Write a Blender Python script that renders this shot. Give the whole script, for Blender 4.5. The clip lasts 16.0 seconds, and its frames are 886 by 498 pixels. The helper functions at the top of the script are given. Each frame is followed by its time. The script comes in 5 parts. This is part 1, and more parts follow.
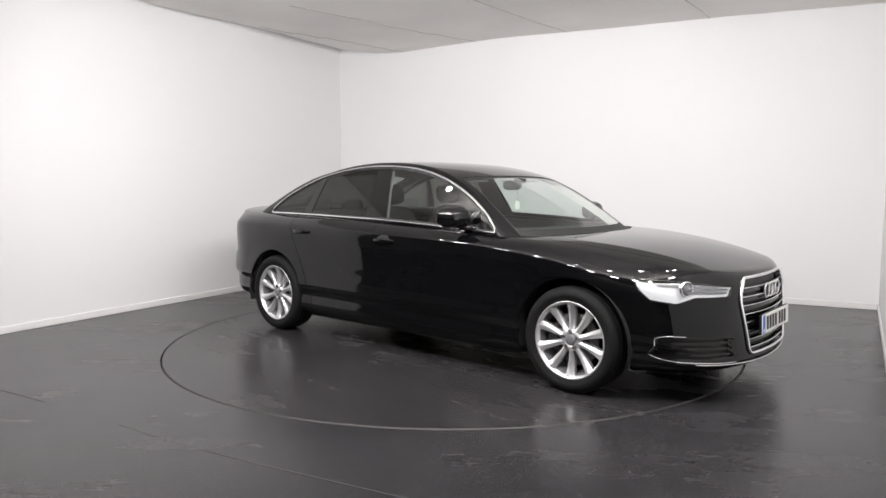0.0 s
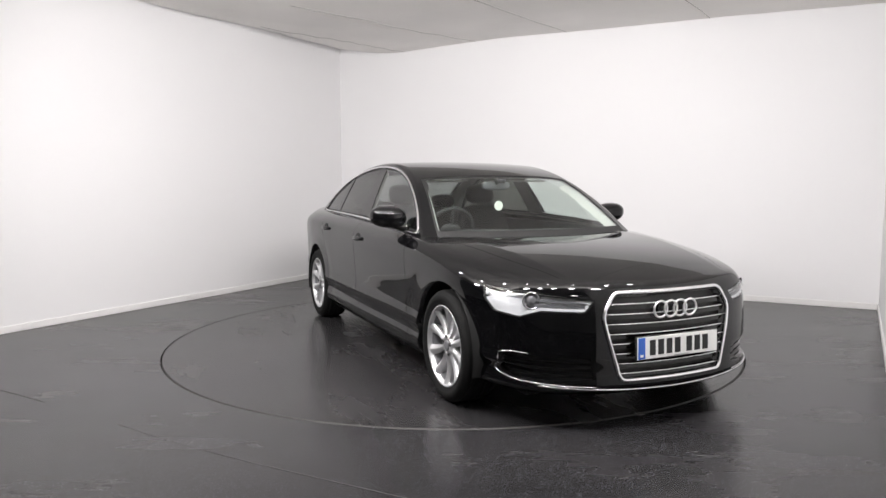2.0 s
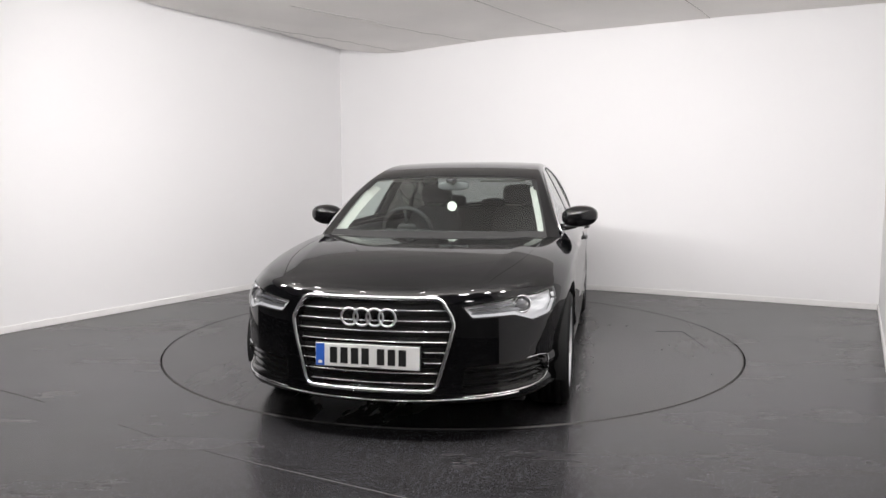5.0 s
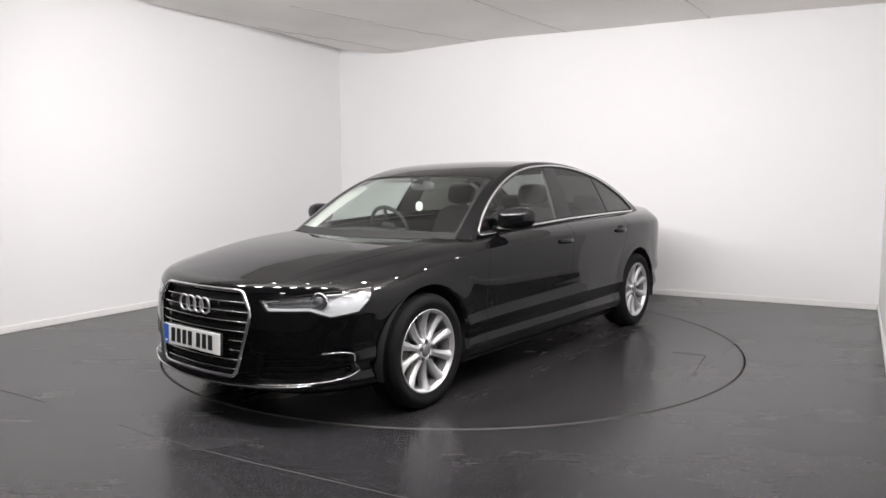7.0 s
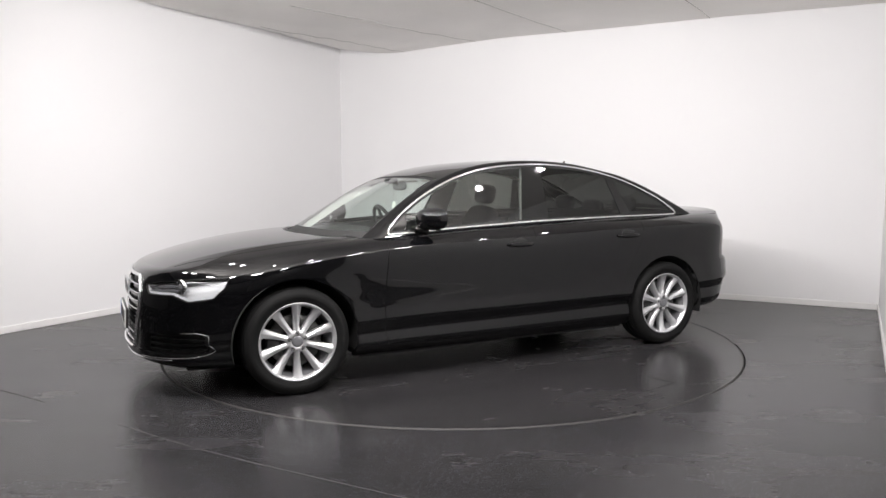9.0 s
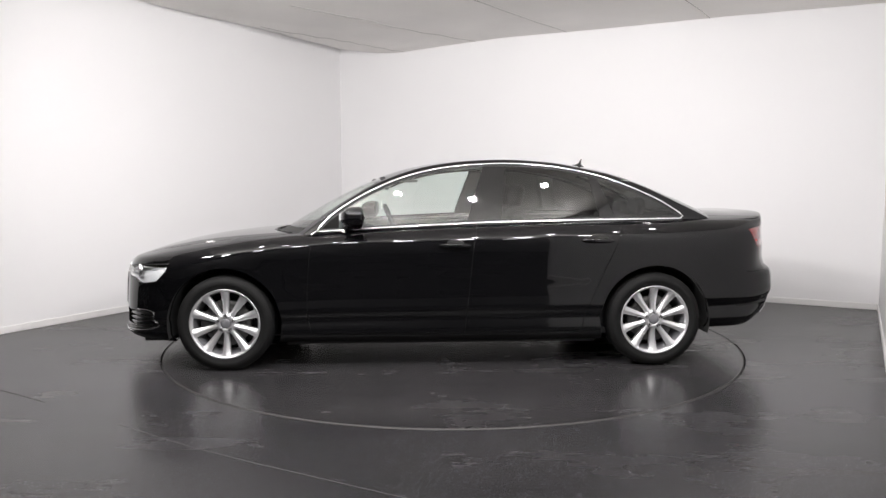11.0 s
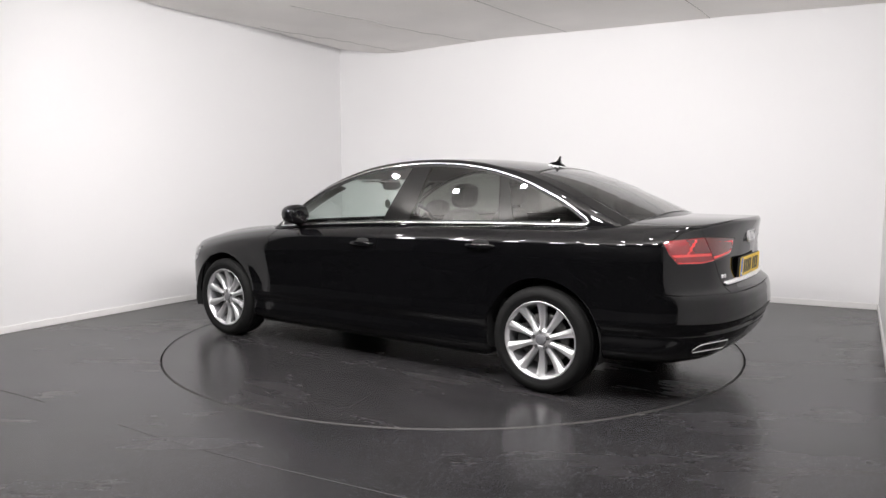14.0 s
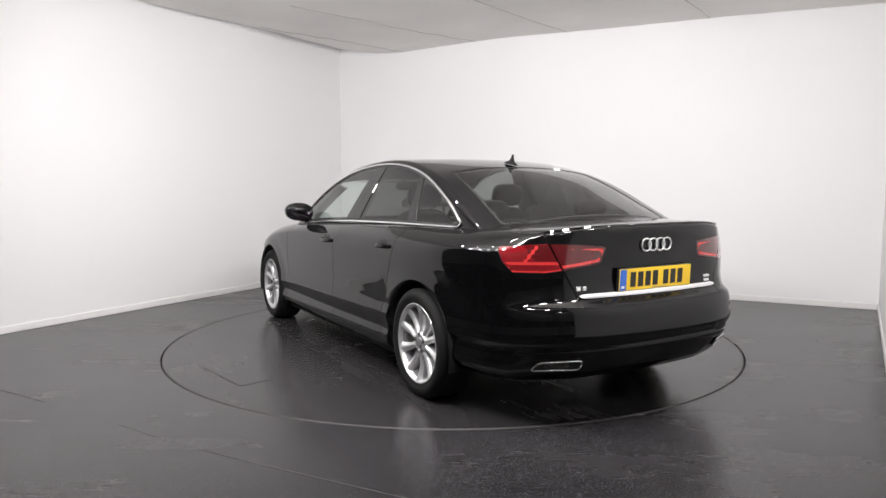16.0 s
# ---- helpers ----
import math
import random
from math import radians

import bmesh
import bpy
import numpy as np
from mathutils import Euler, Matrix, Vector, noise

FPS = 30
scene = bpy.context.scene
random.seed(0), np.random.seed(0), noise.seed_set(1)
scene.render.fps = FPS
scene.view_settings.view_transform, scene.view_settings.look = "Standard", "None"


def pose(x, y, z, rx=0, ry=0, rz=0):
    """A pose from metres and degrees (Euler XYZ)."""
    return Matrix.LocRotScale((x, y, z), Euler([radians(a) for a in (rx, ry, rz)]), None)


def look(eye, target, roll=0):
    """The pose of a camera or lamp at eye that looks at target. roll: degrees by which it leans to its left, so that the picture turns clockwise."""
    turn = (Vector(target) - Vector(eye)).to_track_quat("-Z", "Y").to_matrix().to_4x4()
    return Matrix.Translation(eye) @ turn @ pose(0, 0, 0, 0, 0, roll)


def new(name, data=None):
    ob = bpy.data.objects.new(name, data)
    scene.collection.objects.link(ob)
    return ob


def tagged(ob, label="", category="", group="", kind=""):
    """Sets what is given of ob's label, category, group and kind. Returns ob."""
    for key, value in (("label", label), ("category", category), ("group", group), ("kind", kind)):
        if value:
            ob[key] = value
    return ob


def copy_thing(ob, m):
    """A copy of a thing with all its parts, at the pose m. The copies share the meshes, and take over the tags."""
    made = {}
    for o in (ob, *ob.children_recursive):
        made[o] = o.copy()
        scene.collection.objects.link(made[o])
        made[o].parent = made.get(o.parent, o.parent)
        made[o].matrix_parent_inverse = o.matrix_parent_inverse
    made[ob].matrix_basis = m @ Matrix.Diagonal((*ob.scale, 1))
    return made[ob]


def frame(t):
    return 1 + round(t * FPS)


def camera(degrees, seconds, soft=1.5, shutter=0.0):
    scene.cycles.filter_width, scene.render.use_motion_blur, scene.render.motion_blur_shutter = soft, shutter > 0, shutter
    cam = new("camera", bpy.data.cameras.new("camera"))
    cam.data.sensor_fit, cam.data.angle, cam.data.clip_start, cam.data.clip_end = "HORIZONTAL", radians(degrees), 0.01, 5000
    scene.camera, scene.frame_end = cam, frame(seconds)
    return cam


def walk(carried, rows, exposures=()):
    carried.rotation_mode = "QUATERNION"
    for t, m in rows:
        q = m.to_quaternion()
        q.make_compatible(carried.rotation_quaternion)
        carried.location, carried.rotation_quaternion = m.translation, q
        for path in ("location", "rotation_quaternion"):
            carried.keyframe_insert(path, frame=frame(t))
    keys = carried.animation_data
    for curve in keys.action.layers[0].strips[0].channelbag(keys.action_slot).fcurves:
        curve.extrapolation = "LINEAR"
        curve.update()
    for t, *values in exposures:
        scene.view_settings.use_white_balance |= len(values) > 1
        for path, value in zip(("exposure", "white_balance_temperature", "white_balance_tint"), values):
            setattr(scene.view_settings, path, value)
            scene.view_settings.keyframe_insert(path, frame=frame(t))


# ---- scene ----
import collections

cam = camera(64.89, 16.0, soft=1.5)
EYE = Vector((0.0, -5.696, 1.241))
YAW, PITCH = radians(-0.689), radians(5.193)
AIM = EYE + Vector((math.sin(YAW) * math.cos(PITCH), math.cos(YAW) * math.cos(PITCH), -math.sin(PITCH)))
walk(cam, [(0.0, look(EYE, AIM, -0.153)), (16.0, look(EYE, AIM, -0.153))])

# ---- light: an unseen grey hall round a white booth, lit by LED panels under its ceiling ----
world = bpy.data.worlds.new("hall")
world.use_nodes = True
world.node_tree.nodes["Background"].inputs[0].default_value = (0.62, 0.66, 0.72, 1)
world.node_tree.nodes["Background"].inputs[1].default_value = 0.06
scene.world = world
scene.view_settings.exposure = 0.0
ROOM = Matrix.Rotation(radians(-28.0), 4, "Z")  # the booth stands askew to the camera
LAMP_POWER = 27.0
LAMP_TILT = 72.0
LAMP_RADIUS = 3.25
LAMP_ANGLES = [205 + 11.9 * k for k in range(9)]  # an arc over the front half of the turntable
SPOT_POWER = 6.0
HALL_FILL_POWER = 45.0
HALL_FILL_SPOTS = [(-4.6, -6.6), (-2.4, -7.3), (-0.2, -8.0), (2.0, -8.2)]  # unseen lamps added behind the camera as fill
SPOT_ANGLES = [196 + 21.0 * k for k in range(8)]  # a tighter arc of small lamps close under the fabric


# ---- materials ----
def nodes_of(name):
    m = bpy.data.materials.new(name)
    m.use_nodes = True
    nt = m.node_tree
    return m, nt, nt.nodes["Principled BSDF"]


def node(nt, kind, **kw):
    n = nt.nodes.new(kind)
    for k, v in kw.items():
        n.inputs[k.replace("_", " ")].default_value = v
    return n


def material(name, col, rough=0.5, metal=0.0, var=0.12, scale=4.0, fine=60.0, bump=0.0, coat=0.0, rough_var=0.08, space="Object"):
    """A surface with variation of colour and gloss at two scales, and a fine relief."""
    m, nt, b = nodes_of(name)
    co = node(nt, "ShaderNodeTexCoord")
    big = node(nt, "ShaderNodeTexNoise", Scale=scale, Detail=5.0)
    small = node(nt, "ShaderNodeTexNoise", Scale=fine, Detail=3.0)
    for n in (big, small):
        nt.links.new(co.outputs[space], n.inputs["Vector"])
    mix = nt.nodes.new("ShaderNodeMath")
    mix.operation = "MULTIPLY_ADD"
    mix.inputs[1].default_value = 0.35
    nt.links.new(small.outputs["Fac"], mix.inputs[0])
    nt.links.new(big.outputs["Fac"], mix.inputs[2])
    ramp = nt.nodes.new("ShaderNodeValToRGB")
    ramp.color_ramp.elements[0].position, ramp.color_ramp.elements[1].position = 0.4, 0.95
    ramp.color_ramp.elements[0].color = (*[c * (1 - var) for c in col], 1)
    ramp.color_ramp.elements[1].color = (*[min(1, c * (1 + var)) for c in col], 1)
    nt.links.new(mix.outputs[0], ramp.inputs[0])
    nt.links.new(ramp.outputs[0], b.inputs["Base Color"])
    rr = nt.nodes.new("ShaderNodeMapRange")
    rr.inputs[3].default_value, rr.inputs[4].default_value = max(0.0, rough - rough_var), min(1, rough + rough_var)
    nt.links.new(mix.outputs[0], rr.inputs[0])
    nt.links.new(rr.outputs[0], b.inputs["Roughness"])
    b.inputs["Metallic"].default_value = metal
    if coat:
        b.inputs["Coat Weight"].default_value, b.inputs["Coat Roughness"].default_value = coat, 0.03
    if bump:
        bp = node(nt, "ShaderNodeBump", Strength=bump, Distance=0.002)
        nt.links.new(small.outputs["Fac"], bp.inputs["Height"])
        nt.links.new(bp.outputs[0], b.inputs["Normal"])
    return m


def plain(name, col, rough=0.4, metal=0.0, coat=0.0):
    m, nt, b = nodes_of(name)
    b.inputs["Base Color"].default_value = (*col, 1)
    b.inputs["Roughness"].default_value, b.inputs["Metallic"].default_value = rough, metal
    b.inputs["Coat Weight"].default_value, b.inputs["Coat Roughness"].default_value = coat, 0.02
    return m


def glow(name, col, strength):
    m, nt, b = nodes_of(name)
    b.inputs["Base Color"].default_value = (*col, 1)
    b.inputs["Emission Color"].default_value, b.inputs["Emission Strength"].default_value = (*col, 1), strength
    return m


def glass(name, tint, rough=0.0, mirror=0.075):
    """Thin tinted glazing: mostly see-through, with a glossy face by Fresnel."""
    m, nt, b = nodes_of(name)
    nt.nodes.remove(b)
    tr = nt.nodes.new("ShaderNodeBsdfTransparent")
    tr.inputs[0].default_value = (*tint, 1)
    gl = nt.nodes.new("ShaderNodeBsdfGlossy")
    gl.inputs["Roughness"].default_value = rough
    gl.inputs[0].default_value = (1, 1, 1, 1)
    lw = nt.nodes.new("ShaderNodeLayerWeight")
    lw.inputs[0].default_value = 0.5
    fr = nt.nodes.new("ShaderNodeMath")
    fr.operation = "POWER"
    fr.inputs[1].default_value = 5.0
    nt.links.new(lw.outputs["Facing"], fr.inputs[0])
    sc = nt.nodes.new("ShaderNodeMath")
    sc.operation = "MULTIPLY_ADD"
    sc.inputs[1].default_value, sc.inputs[2].default_value = 0.90, mirror
    nt.links.new(fr.outputs[0], sc.inputs[0])
    mx = nt.nodes.new("ShaderNodeMixShader")
    nt.links.new(sc.outputs[0], mx.inputs[0])
    nt.links.new(tr.outputs[0], mx.inputs[1])
    nt.links.new(gl.outputs[0], mx.inputs[2])
    nt.links.new(mx.outputs[0], nt.nodes["Material Output"].inputs[0])
    return m


def floor_vinyl(name, speckle=1.0, tone=1.0, space="Object"):
    """Dark safety vinyl: smudged, scuffed, with mineral flecks that glint."""
    m, nt, b = nodes_of(name)
    co = node(nt, "ShaderNodeTexCoord")
    big = node(nt, "ShaderNodeTexNoise", Scale=0.9, Detail=6.0, Roughness=0.6)
    mapn = nt.nodes.new("ShaderNodeMapping")
    mapn.inputs["Scale"].default_value = (0.35, 2.2, 1)
    mapn.inputs["Rotation"].default_value = (0, 0, 0.35)
    streak = node(nt, "ShaderNodeTexNoise", Scale=1.6, Detail=7.0, Roughness=0.65)
    fleck = node(nt, "ShaderNodeTexVoronoi", Scale=200.0)
    grit = node(nt, "ShaderNodeTexNoise", Scale=260.0, Detail=2.0)
    for n in (big, fleck, grit):
        nt.links.new(co.outputs[space], n.inputs["Vector"])
    nt.links.new(co.outputs[space], mapn.inputs[0])
    nt.links.new(mapn.outputs[0], streak.inputs["Vector"])
    r1 = nt.nodes.new("ShaderNodeValToRGB")
    r1.color_ramp.elements[0].position, r1.color_ramp.elements[1].position = 0.32, 0.72
    r1.color_ramp.elements[0].color = (0.016 * tone, 0.0155 * tone, 0.0165 * tone, 1)
    r1.color_ramp.elements[1].color = (0.032 * tone, 0.030 * tone, 0.031 * tone, 1)
    add = nt.nodes.new("ShaderNodeMath")
    add.operation = "MULTIPLY_ADD"
    add.inputs[1].default_value, add.inputs[2].default_value = 0.5, 0.0
    nt.links.new(streak.outputs["Fac"], add.inputs[0])
    half = nt.nodes.new("ShaderNodeMath")
    half.operation = "MULTIPLY"
    half.inputs[1].default_value = 0.5
    nt.links.new(big.outputs["Fac"], half.inputs[0])
    nt.links.new(half.outputs[0], add.inputs[2])
    nt.links.new(add.outputs[0], r1.inputs[0])
    # flecks: a random few of the cells are pale
    sep = nt.nodes.new("ShaderNodeSeparateColor")
    nt.links.new(fleck.outputs["Color"], sep.inputs[0])
    pick = nt.nodes.new("ShaderNodeMath")
    pick.operation = "GREATER_THAN"
    pick.inputs[1].default_value = 0.80
    nt.links.new(sep.outputs[0], pick.inputs[0])
    near = nt.nodes.new("ShaderNodeMath")
    near.operation = "LESS_THAN"
    near.inputs[1].default_value = 0.32
    nt.links.new(fleck.outputs["Distance"], near.inputs[0])
    both = nt.nodes.new("ShaderNodeMath")
    both.operation = "MULTIPLY"
    nt.links.new(pick.outputs[0], both.inputs[0])
    nt.links.new(near.outputs[0], both.inputs[1])
    scaled = nt.nodes.new("ShaderNodeMath")
    scaled.operation = "MULTIPLY"
    scaled.inputs[1].default_value = speckle
    nt.links.new(both.outputs[0], scaled.inputs[0])
    mixc = nt.nodes.new("ShaderNodeMix")
    mixc.data_type = "RGBA"
    mixc.inputs[7].default_value = (0.32, 0.33, 0.385, 1)
    nt.links.new(scaled.outputs[0], mixc.inputs[0])
    nt.links.new(r1.outputs[0], mixc.inputs[6])
    nt.links.new(mixc.outputs[2], b.inputs["Base Color"])
    rr = nt.nodes.new("ShaderNodeMapRange")
    rr.inputs[1].default_value, rr.inputs[2].default_value = 0.3, 0.75
    rr.inputs[3].default_value, rr.inputs[4].default_value = 0.23, 0.31
    nt.links.new(add.outputs[0], rr.inputs[0])
    nt.links.new(rr.outputs[0], b.inputs["Roughness"])
    b.inputs["Specular IOR Level"].default_value = 0.29
    bp = node(nt, "ShaderNodeBump", Strength=0.05, Distance=0.001)
    nt.links.new(grit.outputs["Fac"], bp.inputs["Height"])
    nt.links.new(bp.outputs[0], b.inputs["Normal"])
    return m


M = {
    "wall": material("white_wall_paint", (0.82, 0.815, 0.82), 0.55, var=0.012, scale=0.7, fine=180, bump=0.06),
    "skirting": material("skirting_paint", (0.80, 0.79, 0.78), 0.35, var=0.03, scale=2, fine=90),
    "fabric": material("ceiling_fabric", (0.90, 0.875, 0.85), 0.85, var=0.05, scale=1.3, fine=240, bump=0.15),
    "seam": material("fabric_seam", (0.50, 0.48, 0.46), 0.9, var=0.1),
    "floor": floor_vinyl("dark_safety_vinyl", 0.6, 1.0),
    "disc": floor_vinyl("turntable_vinyl", 0.14, 1.0),
    "gap": plain("gap_black", (0.008, 0.008, 0.008), 0.7),
    "ring": material("ring_metal", (0.05, 0.048, 0.046), 0.5, 0.4, var=0.25, scale=9),
    "hall": material("hall_paint", (0.30, 0.297, 0.294), 0.8, var=0.2, scale=0.6),
    "lamp": glow("led_diffuser", (1.0, 0.97, 0.95), 9.0),
    "lamp_case": material("lamp_case", (0.6, 0.6, 0.6), 0.4, 0.3),
}


# ---- mesh helpers ----
def part(name, bm, mat, parent=None, label="", smooth=0):
    """Links a bmesh as one mesh object under a thing or a part."""
    me = bpy.data.meshes.new(name)
    if smooth:
        for f in bm.faces:
            f.smooth = True
        for e in bm.edges:
            e.smooth = e.calc_face_angle(0.0) < radians(smooth)
    bm.to_mesh(me)
    bm.free()
    me.materials.append(mat)
    ob = new(name, me)
    if parent:
        ob.parent = parent
    if label:
        tagged(ob, label)
    return ob


def box_bm(x0, x1, y0, y1, z0, z1, bevel=0.0, bm=None):
    bm = bm or bmesh.new()
    r = bmesh.ops.create_cube(bm, size=1.0, matrix=Matrix.Translation(((x0 + x1) / 2, (y0 + y1) / 2, (z0 + z1) / 2)) @ Matrix.Diagonal((x1 - x0, y1 - y0, z1 - z0, 1)))
    if bevel:
        es = list({e for v in r["verts"] for e in v.link_edges})
        bmesh.ops.bevel(bm, geom=es, offset=bevel, segments=2, affect="EDGES", profile=0.5)
    return bm


def sheet_bm(fn, nu, nv, closed_u=False, bm=None):
    """A grid of quads over fn(u, v), u and v from 0 to 1."""
    bm = bm or bmesh.new()
    cols = nu if closed_u else nu + 1
    g = [[bm.verts.new(fn(i / nu, j / nv)) for j in range(nv + 1)] for i in range(cols)]
    for i in range(nu):
        for j in range(nv):
            a, b = g[i], g[(i + 1) % cols]
            bm.faces.new((a[j], b[j], b[j + 1], a[j + 1]))
    return bm


def lathe_bm(profile, n=48, axis="Y", bm=None):
    """Turns (radius, offset) points about an axis."""
    bm = bm or bmesh.new()
    rings = []
    for i in range(n):
        a = 2 * math.pi * i / n
        c, s = math.cos(a), math.sin(a)
        rings.append([bm.verts.new((r * c, o, r * s) if axis == "Y" else (r * c, r * s, o)) for r, o in profile])
    for i in range(n):
        for j in range(len(profile) - 1):
            bm.faces.new((rings[i][j], rings[(i + 1) % n][j], rings[(i + 1) % n][j + 1], rings[i][j + 1]))
    return bm


def tube_bm(pts, r, n=8, bm=None, closed=False):
    """A round bar along a line of points."""
    bm = bm or bmesh.new()
    pts = [Vector(p) for p in pts]
    rings = []
    up = Vector((0.03, 0.05, 1)).normalized()
    for i, p in enumerate(pts):
        if closed:
            d = pts[(i + 1) % len(pts)] - pts[i - 1]
        else:
            d = pts[min(i + 1, len(pts) - 1)] - pts[max(i - 1, 0)]
        d.normalize()
        ax = up if abs(d.dot(up)) < 0.9 else Vector((1, 0.1, 0))
        a = d.cross(ax).normalized()
        b = d.cross(a)
        rr = r[i] if isinstance(r, (list, tuple)) else r
        rings.append([bm.verts.new(p + rr * (math.cos(2 * math.pi * k / n) * a + math.sin(2 * math.pi * k / n) * b)) for k in range(n)])
    m = len(rings)
    for i in range(m if closed else m - 1):
        a, b = rings[i], rings[(i + 1) % m]
        for k in range(n):
            bm.faces.new((a[k], a[(k + 1) % n], b[(k + 1) % n], b[k]))
    if not closed:
        bm.faces.new(rings[0][::-1])
        bm.faces.new(rings[-1])
    return bm


def structure(name, bm, mat, label, category, m=None, smooth=0):
    ob = tagged(part(name, bm, mat, None, "", smooth), label, category, kind="structure")
    if m is not None:
        ob.matrix_world = m
    return ob


# ---- the booth ----
R_DISC = 2.232
NL, VB = -3.385, 3.04          # left wall and back wall, in the booth's own axes
CEIL = 3.32


def build_booth():
    # floor: one sheet with a round hole for the turntable
    bm = bmesh.new()
    n = 160
    inner = [bm.verts.new(((R_DISC + 0.011) * math.cos(2 * math.pi * i / n), (R_DISC + 0.011) * math.sin(2 * math.pi * i / n), 0)) for i in range(n)]
    mid = [bm.verts.new((5.5 * math.cos(2 * math.pi * i / n), 5.5 * math.sin(2 * math.pi * i / n), 0)) for i in range(n)]
    outer = [bm.verts.new((16 * math.cos(2 * math.pi * i / n), 16 * math.sin(2 * math.pi * i / n), 0)) for i in range(n)]
    low = [bm.verts.new(((R_DISC + 0.011) * math.cos(2 * math.pi * i / n), (R_DISC + 0.011) * math.sin(2 * math.pi * i / n), -0.08)) for i in range(n)]
    for a, b in ((low, inner), (inner, mid), (mid, outer)):
        for i in range(n):
            bm.faces.new((a[i], b[i], b[(i + 1) % n], a[(i + 1) % n]))
    structure("floor", bm, M["floor"], "dark grey speckled safety vinyl floor, scuffed and slightly glossy", "floor")
    bm = bmesh.new()
    bmesh.ops.create_circle(bm, cap_ends=True, segments=96, radius=R_DISC + 0.3, matrix=Matrix.Translation((0, 0, -0.085)))
    structure("turntable_pit", bm, M["gap"], "black pit under the turntable's edge", "pit")
    t = 0.12
    walls = [
        ("wall_left", (NL - t, NL, -2.4, VB + t), "white painted booth wall"),
        ("wall_back", (NL, 3.30, VB, VB + t), "white painted booth wall behind the car"),
    ]
    for name, (x0, x1, y0, y1), lab in walls:
        structure(name, box_bm(x0, x1, y0, y1, -0.02, CEIL), M["wall"], lab, "wall", ROOM)
    # the third wall runs slightly askew
    a = Vector((3.185, VB, 0))
    slant = Matrix.Translation(a) @ Matrix.Rotation(math.atan2(0.095, 2.6) * -1, 4, "Z")
    structure("wall_right", box_bm(0, 0.11, -5.7, 0, -0.02, CEIL), M["wall"], "white painted booth wall close to the camera", "wall", ROOM @ slant)
    for nm, b, m in (("baseboard_left", (NL, NL + 0.012, -2.4, VB), ROOM), ("baseboard_back", (NL + 0.012, 3.19, VB - 0.012, VB), ROOM),
                     ("baseboard_right", (-0.012, 0, -5.7, -0.012), ROOM @ slant)):
        structure(nm, box_bm(*b, 0.0, 0.062, 0.004), M["skirting"], "low off-white skirting board along the wall", "baseboard", m)
    # dim hall behind the camera: an unseen shell, added for the paint to mirror
    structure("wall_hall", box_bm(-9, 9, -9.2, -9.0, -0.02, 5.0), M["hall"], "unseen grey hall wall behind the camera, mirrored in the car paint", "wall", ROOM)
    structure("wall_hall_side", box_bm(6.5, 6.7, -9, 3, -0.02, 5.0), M["hall"], "unseen grey hall wall added beside the booth for the paint to mirror", "wall", ROOM)
    structure("wall_hall_far", box_bm(-7.2, -7.0, -9, 3, -0.02, 5.0), M["hall"], "unseen grey hall wall added beside the booth for the paint to mirror", "wall", ROOM)
    structure("ceiling_hall", box_bm(-9, 9, -9.2, 5, 5.0, 5.1), M["hall"], "unseen grey hall ceiling added for the paint to mirror", "ceiling", ROOM)

    # ceiling fabric: slack cloth that sags towards the back corner
    def cloth(u, v):
        x = NL + 0.004 + u * 6.62
        y = VB - 0.004 - v * 8.5
        du, dv = x - NL, VB - y
        back = float(np.interp(du, (0, 0.35, 0.7, 1.0, 1.5, 2.5, 3.7, 5.1, 6.6), (3.150, 3.085, 3.03, 3.012, 3.03, 3.055, 3.028, 3.013, 2.975)))
        left = float(np.interp(dv, (0, 2.25, 3.5, 9), (3.160, 3.096, 3.064, 3.0)))
        w = math.exp(-dv / 1.2)
        z = back * w + 3.03 * (1 - w) + (left - 3.03) * math.exp(-du / 0.7) * (1 - w)
        z += 0.022 * math.sin(1.9 * du + 1.3 * dv) * (1 - math.exp(-dv)) * (1 - math.exp(-du)) + 0.008 * math.sin(4.1 * du - 3.4 * dv + 1.0) * (1 - w)
        # folds that fan out from the corner
        ang = math.atan2(dv, du)
        z += 0.007 * math.sin(26 * ang) * math.exp(-((du * du + dv * dv) / 9.0))
        return Vector((x, y, z))
    bm = sheet_bm(cloth, 150, 150)
    structure("ceiling", bm, M["fabric"], "slack off-white fabric ceiling with sagging folds", "ceiling", ROOM, smooth=180)
    for k, (u0, v0, u1, v1) in enumerate(((0.16, 0.0, 0.02, 0.20), (0.32, 0.0, 0.20, 0.30), (0.50, 0.0, 0.42, 0.30), (0.74, 0.0, 0.70, 0.30))):
        pts = [cloth(u0 + (u1 - u0) * i / 40, v0 + (v1 - v0) * i / 40) - Vector((0, 0, 0.001)) for i in range(41)]
        structure("ceiling_seam", tube_bm(pts, 0.004, 6), M["seam"], "stitched seam in the ceiling fabric", "seam", ROOM, smooth=60)


